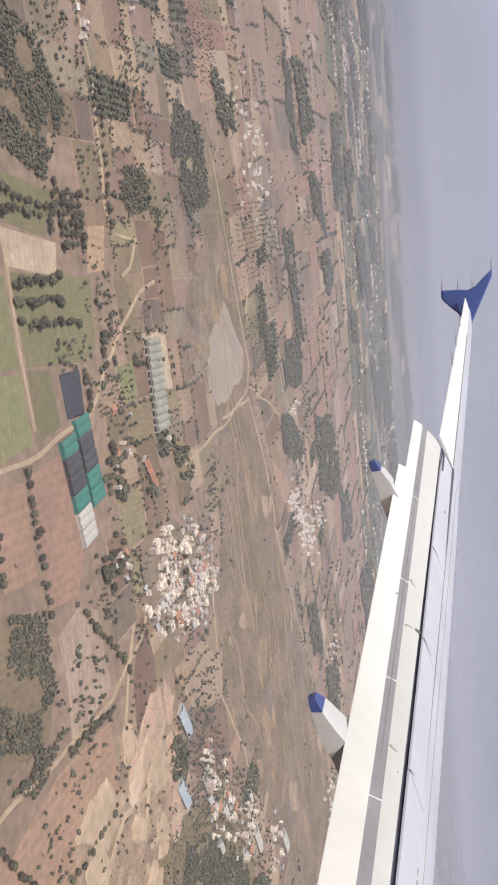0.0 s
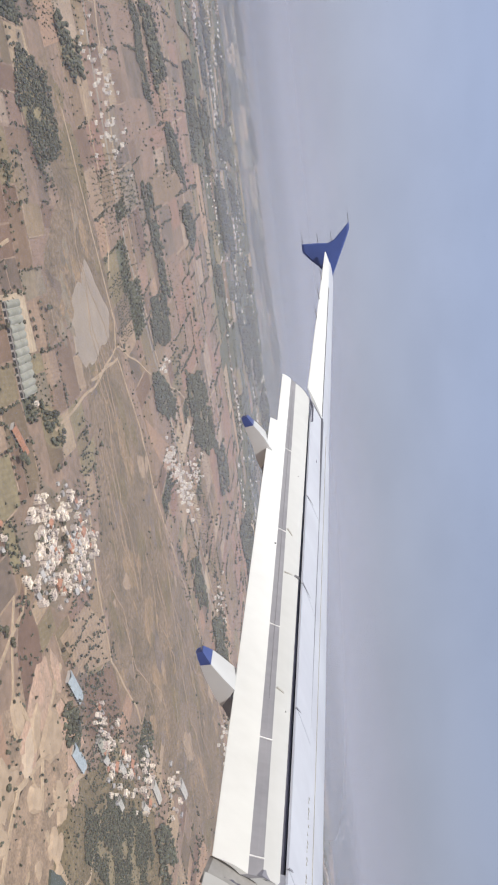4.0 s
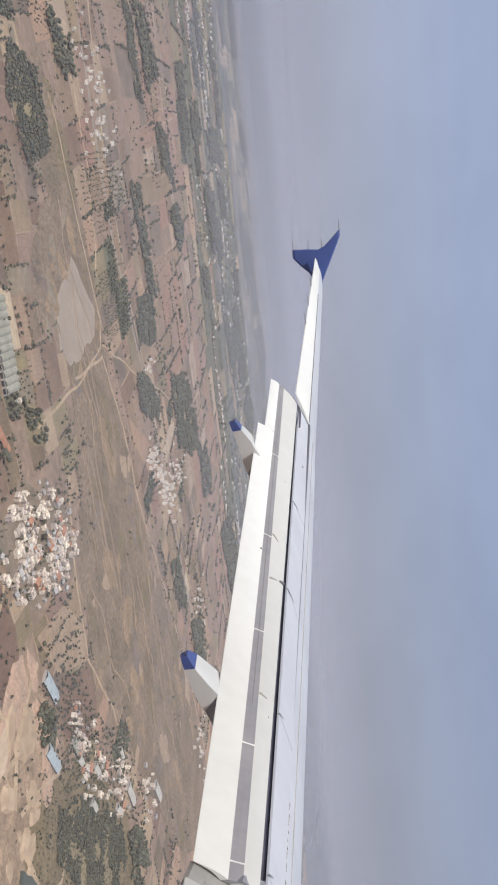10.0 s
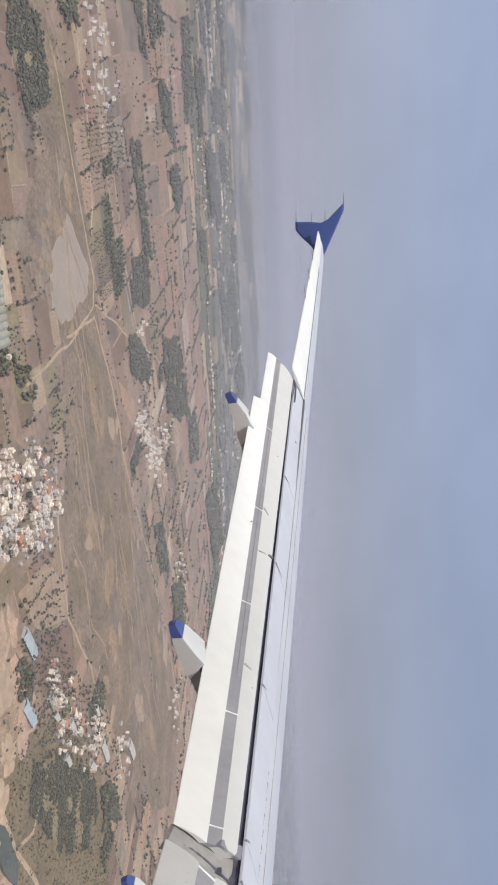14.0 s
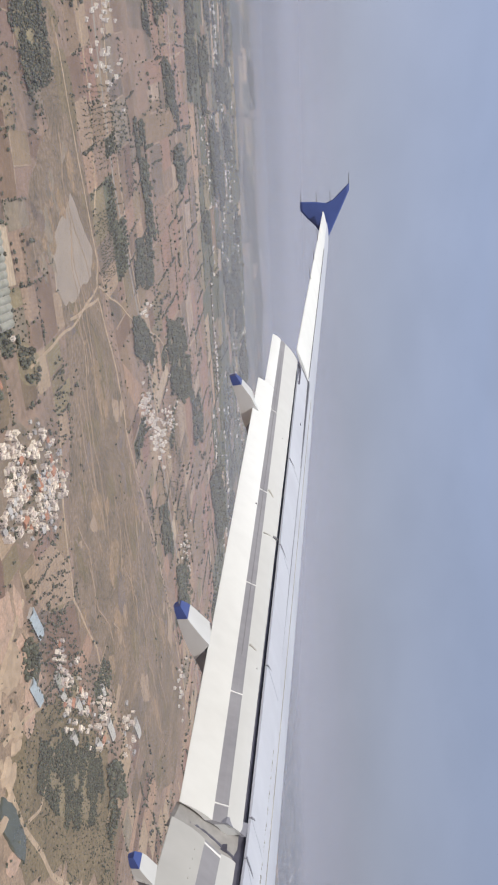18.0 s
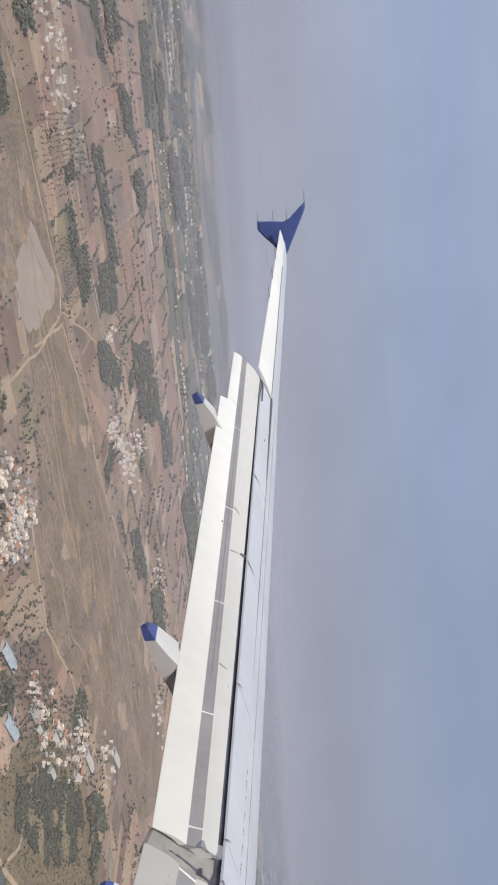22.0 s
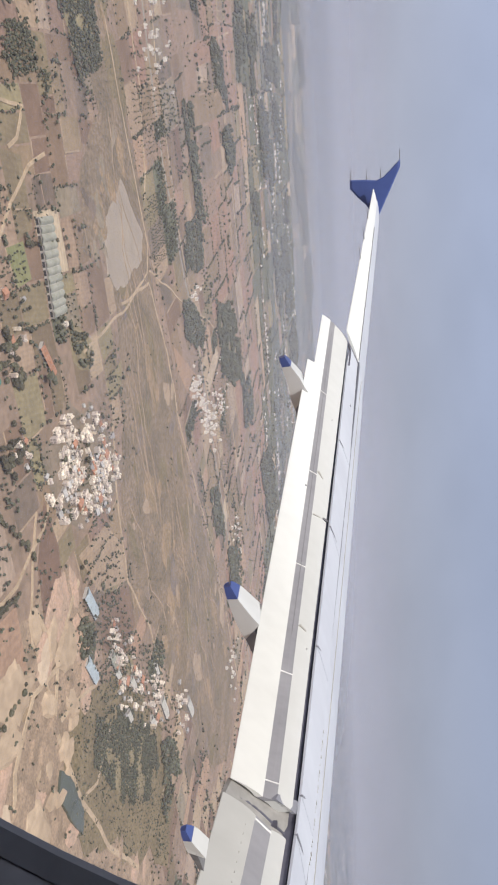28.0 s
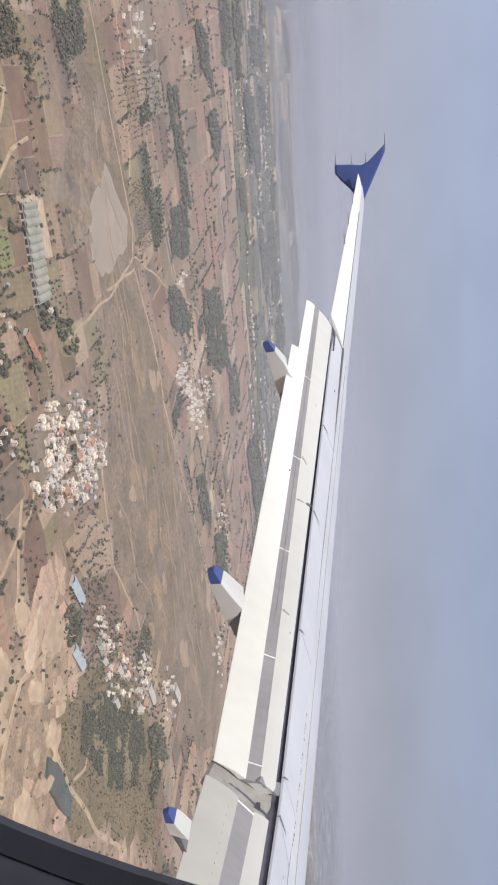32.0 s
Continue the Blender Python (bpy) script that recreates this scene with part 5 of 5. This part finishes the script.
# ---- houses ----
def house(kind):
    r = random.Random(kind * 11 + 3)
    w, d, h = r.uniform(5.5, 9), r.uniform(5, 7.5), (3.1, 5.9, 3.0, 5.8, 3.1, 8.6)[kind]
    ob = empty("house")
    wm, rm = wall_mats[(0, 0, 1, 0, 2, 1)[kind]], roof_mats[(0, 0, 1, 0, 2, 0)[kind]]
    part("wall", mesh_of("wall", *box(-w / 2, w / 2, -d / 2, d / 2, -0.1, h), wm), ob)
    if kind in (2, 4):
        e = 0.6
        v = [(-w / 2 - e, -d / 2 - e, h - 0.1), (w / 2 + e, -d / 2 - e, h - 0.1), (w / 2 + e, d / 2 + e, h - 0.1), (-w / 2 - e, d / 2 + e, h - 0.1), (-w / 2 - e, 0, h + 1.9), (w / 2 + e, 0, h + 1.9)]
        part("roof", mesh_of("roof", v, [(0, 1, 5, 4), (2, 3, 4, 5), (1, 2, 5), (3, 0, 4), (3, 2, 1, 0)], rm), ob)
    else:
        slabv, slabf = box(-w / 2 - 0.35, w / 2 + 0.35, -d / 2 - 0.35, d / 2 + 0.35, h, h + 0.25)
        roof = part("roof", mesh_of("roof", slabv, slabf, rm), ob)
        q = 0.2
        for a in ((-w / 2, w / 2, -d / 2, -d / 2 + q), (-w / 2, w / 2, d / 2 - q, d / 2), (-w / 2, -w / 2 + q, -d / 2 + q, d / 2 - q), (w / 2 - q, w / 2, -d / 2 + q, d / 2 - q)):
            part("parapet", mesh_of("parapet", *box(*a, h + 0.25, h + 1.0), wm), roof)
        part("stair_head", mesh_of("stair_head", *box(-w / 2 + 0.3, -w / 2 + 2.9, -d / 2 + 0.3, -d / 2 + 3, h + 0.25, h + 2.6), wm), roof)
    part("door", mesh_of("door", *box(-0.5, 0.5, -d / 2 - 0.05, -d / 2 + 0.05, 0, 2.1), opening_mat), ob)
    for z in ([1.0] if h < 5 else [1.0, 3.9] if h < 8 else [1.0, 3.9, 6.6]):
        for x in (-w * 0.3, w * 0.3):
            for y in (-d / 2, d / 2):
                part("window", mesh_of("window", *box(x - 0.5, x + 0.5, y - 0.05, y + 0.05, z, z + 1.2), opening_mat), ob)
    labels = ("small white plastered house with flat roof", "two-storey white house with flat roof", "low cream house with red tile roof", "white two-storey village house with roof parapet", "grey house with tin sheet roof", "tall cream three-storey village house")
    return tagged(ob, labels[kind], "house", "houses of the villages")


PROTO_HOUSE = [house(k) for k in range(6)]
first = [True] * 6
far_homes = []


def put_house(x, y, t, kind, s=1.0):
    if first[kind]:
        first[kind] = False
        PROTO_HOUSE[kind].matrix_basis = pose(x, y, 0.15, 0, 0, t) @ Matrix.Diagonal((s, s, 0.5 + s / 2, 1))
    else:
        copy_thing(PROTO_HOUSE[kind], pose(x, y, 0.15, 0, 0, t) @ Matrix.Diagonal((s, s, 0.5 + s / 2, 1)))


def hamlet(cx, cy, rx, ry, n, turn, gap=12):
    spots = []
    for _ in range(n * 25):
        if len(spots) == n:
            break
        t, d = rng.uniform(0, 6.28), min(1.7, abs(rng.gauss(0, 0.75)))
        x, y = cx + rx * d * math.cos(t), cy + ry * d * math.sin(t)
        if noise.noise((x * 0.035, y * 0.035, 11)) > -0.12 and all(math.hypot(x - a, y - b) > gap for a, b in spots):
            spots.append((x, y))
            if cy < 1200:
                put_house(x, y, turn + rng.choice((0, 90, 180, 270)) + rng.uniform(-12, 12), rng.choice((0, 0, 0, 1, 1, 2, 3, 3, 4, 4, 5)), rng.choice((0.6, 0.7, 0.8, 0.95, 1.2)) * rng.uniform(0.9, 1.1))
            else:
                w, d, h = rng.uniform(1.9, 3.8), rng.uniform(1.8, 3.0), rng.choice((2.9, 3.0, 3.2, 5.4))
                far_homes.append(box(x - w, x + w, y - d, y + d, -0.1, h))
                far_homes.append(box(x - w - 0.3, x + w + 0.3, y - d - 0.3, y + d + 0.3, h + 0.02, h + 0.3))
                far_homes.append(box(x - w * 0.8, x - w * 0.1, y - d * 0.8, y, h + 0.32, h + 2.6))


hamlet(300, 738, 34, 54, 104, 12, 6.2)
hamlet(342, 795, 32, 54, 88, 16, 6.2)
hamlet(243, 612, 12, 14, 6, 16, 9)
hamlet(130, 640, 26, 22, 7, 10, 10)
hamlet(-266, 1330, 60, 80, 30, 5, 10)
hamlet(-175, 1335, 60, 90, 24, 5, 10)
hamlet(535, 1640, 60, 110, 40, 0, 11)
for i in range(5):
    hamlet(405 + 36 * i, 1395 + 34 * i, 20, 34, 15, 14, 9)
hamlet(560, 765, 34, 24, 15, 30, 8)
hamlet(612, 768, 40, 30, 22, 30, 8)
hamlet(680, 825, 34, 30, 16, 30, 8)
hamlet(735, 880, 40, 36, 20, 20, 9)
hamlet(874, 1022, 44, 30, 14, 20, 10)
hamlet(240, 1520, 18, 60, 8, 4, 12)
hamlet(931, 1740, 60, 80, 22, 8, 12)
hamlet(1150, 1500, 60, 60, 16, 8, 12)
hamlet(-260, 690, 20, 15, 5, 0)
hamlet(-330, 800, 30, 30, 6, 0)

# far towns, too small to tell apart
pieces = []
for k in range(210):
    a, r = rng.uniform(radians(-26), radians(58)), 2650 + 2150 * rng.random() ** 0.8
    cx, cy = r * math.sin(a), r * math.cos(a)
    if inside(GRASS, cx, cy):
        continue
    reach = rng.uniform(30, 130)
    for i in range(rng.randrange(4, 24)):
        x, y = cx + rng.gauss(0, reach), cy + rng.gauss(0, 14)
        w, d, h = rng.uniform(2.2, 6.5), rng.uniform(2, 4), rng.uniform(2.5, 5)
        g = rise(x, y)
        pieces.append(box(x - w, x + w, y - d, y + d, g - 0.5, g + h))
        pieces.append(box(x - w * 0.4, x + w * 0.3, y - d * 0.4, y + d * 0.3, g + h + 0.01, g + h + 2.4))
tagged(part("distant_hamlet", mesh_of("distant_hamlet", *joined(far_homes), town_mat)), "distant hamlets of small flat-roofed pale houses", "hamlet", kind="stuff")
tagged(part("distant_town", mesh_of("distant_town", *joined(pieces), town_mat)), "distant pale towns of small flat-roofed houses", "town", kind="stuff")


# ---- farm buildings ----
# shade-net greenhouses: two rows of bays
house_net = tagged(empty("greenhouse", (104, 530, 0)), "teal and dark shade-net greenhouse with white bays", "greenhouse")
house_net.rotation_euler = (0, 0, radians(8))
BAYS = ["teal", "dark", "dark", "teal", "white", "white"], ["teal", "dark", "dark", "teal", "teal"]
for j in range(2):
    for i, colour in enumerate(BAYS[j]):
        m = {"teal": net_teal, "dark": net_dark, "white": sheet_white}[colour]
        x0, y0 = i * 16.0 - j * 8.0, j * 29.0
        rows = []
        for k in range(9):
            f = k / 8
            z = 3.6 + (0.7 * math.sin(math.pi * (f * 2 % 1)))
            rows.append([(x0 + 15.4 * f, y0, z), (x0 + 15.4 * f, y0 + 25, z), (x0 + 15.4 * f, y0 + 25, z - 0.12), (x0 + 15.4 * f, y0, z - 0.12)])
        bay = part("net_roof", mesh_of("net_roof", *loft(rows), m), house_net, colour + " net over one bay")
        for px in (x0 + 0.2, x0 + 15.1):
            for py in (y0 + 0.2, y0 + 12, y0 + 24.7):
                part("post", mesh_of("post", *box(px, px + 0.15, py, py + 0.15, 0, 3.6), metal_grey), house_net)
        part("side_net", mesh_of("side_net", *box(x0, x0 + 15.4, y0 + 0.05, y0 + 0.12, 0, 3.4), m), house_net)


def bay_hall(x, y, t, length, width, bays):
    ob = tagged(empty("bay_hall", (x, y, 0)), "long grey hall with a row of corrugated roof bays", "hall")
    ob.rotation_euler = (0, 0, radians(t))
    part("wall", mesh_of("wall", *box(0, length, 0, width, 0, 4.0), wall_mats[2]), ob)
    for k in range(bays):
        x0, x1 = length * k / bays + 0.1, length * (k + 1) / bays - 0.3
        rows = []
        for i in range(7):
            a = math.pi * i / 6
            px, z = x0 + (x1 - x0) * i / 6, 4.05 + 1.7 * math.sin(a)
            rows.append([(px, -0.6, z), (px, width + 0.6, z), (px, width + 0.6, z - 0.12), (px, -0.6, z - 0.12)])
        part("roof_bay", mesh_of("roof_bay", *loft(rows), shed_roof), ob)
        part("opening", mesh_of("opening", *box(x0 + 1, x1 - 1, -0.06, 0.05, 0.2, 3.0), opening_mat), ob)


def long_shed(x, y, t, length, width, mat, label, bays):
    ob = tagged(empty("long_shed", (x, y, 0)), label, "shed")
    ob.rotation_euler = (0, 0, radians(t))
    part("wall", mesh_of("wall", *box(0, length, 0, width, 0, 3.6), wall_mats[2]), ob)
    for k in range(bays):
        x0, x1 = length * k / bays, length * (k + 1) / bays - 0.5
        v = [(x0, -0.8, 3.5), (x1, -0.8, 3.5), (x1, width / 2, 6), (x0, width / 2, 6), (x1, width + 0.8, 3.5), (x0, width + 0.8, 3.5)]
        v += [(a, b, c - 0.12) for a, b, c in v]
        part("roof_sheet", mesh_of("roof_sheet", v, [(0, 1, 2, 3), (3, 2, 4, 5), (7, 6, 9, 8), (8, 9, 11, 10), (0, 6, 7, 1), (5, 4, 10, 11), (1, 7, 8, 2), (2, 8, 10, 4), (0, 3, 9, 6), (3, 5, 11, 9)], mat), ob)
        part("opening", mesh_of("opening", *box(x0 + 1, x1 - 1, -0.06, 0.05, 1.2, 3.0), opening_mat), ob)


bay_hall(40, 738, -1.5, 100, 36, 12)
long_shed(446, 690, 25, 46, 15, blue_roof, "blue sheet-roofed factory shed by the quarry", 8)
long_shed(515, 660, 25, 44, 14, blue_roof, "pale blue sheet-roofed shed by the quarry", 8)
long_shed(560, 735, 20, 36, 12, shed_roof, "grey sheet-roofed workshop by the quarry", 6)
long_shed(774, 905, 20, 48, 16, sheet_white, "white sheet-roofed warehouse by the plain", 8)
long_shed(900, 1050, 25, 50, 18, sheet_white, "white sheet-roofed warehouse beside trees", 8)
long_shed(160, 690, 30, 40, 10, roof_mats[1], "weathered long farm shed with clay roof", 6)
put_house(152, 765, 8, 3)
for x, y, t, l, w in ((640, 790, 24, 26, 10), (668, 760, 20, 22, 9), (756, 845, 28, 28, 11), (700, 900, 15, 24, 10), (590, 742, 30, 20, 9)):
    long_shed(x, y, t, l, w, (sheet_white, roof_mats[2])[int(l) % 2], "pale sheet-roofed workshop among trees", 4)


# ---- haze sheets and painted distance ----
# Upright see-through sheets imitate haze with a pale blue diffuse colour.
def haze_sheet(r, alpha, top):
    m = bpy.data.materials.new("haze")
    m.use_nodes = True
    n, l = m.node_tree.nodes, m.node_tree.links
    n.clear()
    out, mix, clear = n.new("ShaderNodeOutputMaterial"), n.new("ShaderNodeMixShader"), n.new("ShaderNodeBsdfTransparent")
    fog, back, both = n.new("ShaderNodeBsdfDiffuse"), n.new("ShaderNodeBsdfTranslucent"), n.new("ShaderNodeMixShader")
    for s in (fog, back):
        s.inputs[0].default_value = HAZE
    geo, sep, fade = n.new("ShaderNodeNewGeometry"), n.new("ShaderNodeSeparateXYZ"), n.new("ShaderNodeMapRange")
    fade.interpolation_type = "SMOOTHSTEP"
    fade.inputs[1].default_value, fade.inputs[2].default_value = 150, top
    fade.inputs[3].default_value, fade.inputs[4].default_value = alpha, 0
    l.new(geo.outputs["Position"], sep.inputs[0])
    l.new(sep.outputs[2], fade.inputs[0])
    # Alpha halves ahead, where the sun leaves the sheets too bright.
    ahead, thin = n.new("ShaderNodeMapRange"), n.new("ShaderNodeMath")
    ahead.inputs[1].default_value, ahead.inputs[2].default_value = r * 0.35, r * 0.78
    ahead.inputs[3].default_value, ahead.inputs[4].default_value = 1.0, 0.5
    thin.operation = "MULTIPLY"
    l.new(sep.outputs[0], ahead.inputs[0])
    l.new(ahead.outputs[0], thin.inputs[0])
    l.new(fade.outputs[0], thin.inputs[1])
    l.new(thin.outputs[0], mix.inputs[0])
    l.new(clear.outputs[0], mix.inputs[1])
    l.new(fog.outputs[0], both.inputs[1])
    l.new(back.outputs[0], both.inputs[2])
    l.new(both.outputs[0], mix.inputs[2])
    l.new(mix.outputs[0], out.inputs[0])
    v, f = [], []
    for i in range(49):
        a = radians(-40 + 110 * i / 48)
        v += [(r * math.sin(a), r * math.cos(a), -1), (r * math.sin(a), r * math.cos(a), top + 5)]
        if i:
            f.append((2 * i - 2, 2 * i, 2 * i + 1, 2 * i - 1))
    tagged(part("haze_layer", mesh_of("haze_layer", v, f, m)), "translucent grey-blue sheet standing in for dusty haze", "haze", kind="stuff")


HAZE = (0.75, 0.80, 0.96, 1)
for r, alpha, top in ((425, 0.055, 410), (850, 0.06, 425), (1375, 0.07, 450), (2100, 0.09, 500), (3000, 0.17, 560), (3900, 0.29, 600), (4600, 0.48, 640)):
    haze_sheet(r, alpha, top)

# Emissive band past the rim of the ground; hazy far land painted on it.
m = bpy.data.materials.new("far_distance_glow")
m.use_nodes = True
n, l = m.node_tree.nodes, m.node_tree.links
n.clear()
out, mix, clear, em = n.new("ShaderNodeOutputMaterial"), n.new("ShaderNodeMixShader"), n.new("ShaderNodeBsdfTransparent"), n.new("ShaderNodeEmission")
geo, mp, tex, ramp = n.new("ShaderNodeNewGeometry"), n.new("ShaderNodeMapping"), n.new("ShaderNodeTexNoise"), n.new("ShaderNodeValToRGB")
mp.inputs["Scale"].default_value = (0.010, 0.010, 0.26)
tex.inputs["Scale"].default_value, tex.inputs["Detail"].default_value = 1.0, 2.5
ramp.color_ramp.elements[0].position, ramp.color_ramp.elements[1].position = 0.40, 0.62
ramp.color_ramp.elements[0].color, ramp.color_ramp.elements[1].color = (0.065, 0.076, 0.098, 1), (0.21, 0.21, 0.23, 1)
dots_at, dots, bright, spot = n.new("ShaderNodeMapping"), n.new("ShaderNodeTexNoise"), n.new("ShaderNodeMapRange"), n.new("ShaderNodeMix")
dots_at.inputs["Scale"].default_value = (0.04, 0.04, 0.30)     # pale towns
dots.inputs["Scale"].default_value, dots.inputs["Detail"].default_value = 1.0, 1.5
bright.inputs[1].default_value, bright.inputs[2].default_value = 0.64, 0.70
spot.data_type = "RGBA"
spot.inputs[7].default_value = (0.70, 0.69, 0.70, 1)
l.new(geo.outputs["Position"], dots_at.inputs[0])
l.new(dots_at.outputs[0], dots.inputs["Vector"])
l.new(dots.outputs[0], bright.inputs[0])
l.new(bright.outputs[0], spot.inputs[0])
l.new(ramp.outputs[0], spot.inputs[6])
sep, fade = n.new("ShaderNodeSeparateXYZ"), n.new("ShaderNodeMapRange")
fade.interpolation_type = "SMOOTHSTEP"
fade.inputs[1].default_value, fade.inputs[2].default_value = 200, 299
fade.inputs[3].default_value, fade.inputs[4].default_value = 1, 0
l.new(geo.outputs["Position"], mp.inputs[0])
l.new(mp.outputs[0], tex.inputs["Vector"])
l.new(tex.outputs[0], ramp.inputs[0])
l.new(spot.outputs[2], em.inputs[0])
l.new(geo.outputs["Position"], sep.inputs[0])
l.new(sep.outputs[2], fade.inputs[0])
l.new(fade.outputs[0], mix.inputs[0])
l.new(clear.outputs[0], mix.inputs[1])
l.new(em.outputs[0], mix.inputs[2])
l.new(mix.outputs[0], out.inputs[0])
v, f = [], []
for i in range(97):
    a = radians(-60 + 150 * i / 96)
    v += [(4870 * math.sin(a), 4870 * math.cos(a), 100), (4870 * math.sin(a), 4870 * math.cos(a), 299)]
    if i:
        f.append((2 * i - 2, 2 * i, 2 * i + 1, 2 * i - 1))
tagged(part("backdrop", mesh_of("backdrop", v, f, m)), "glowing band painted as far plain fading into grey-blue haze", "backdrop", kind="structure")
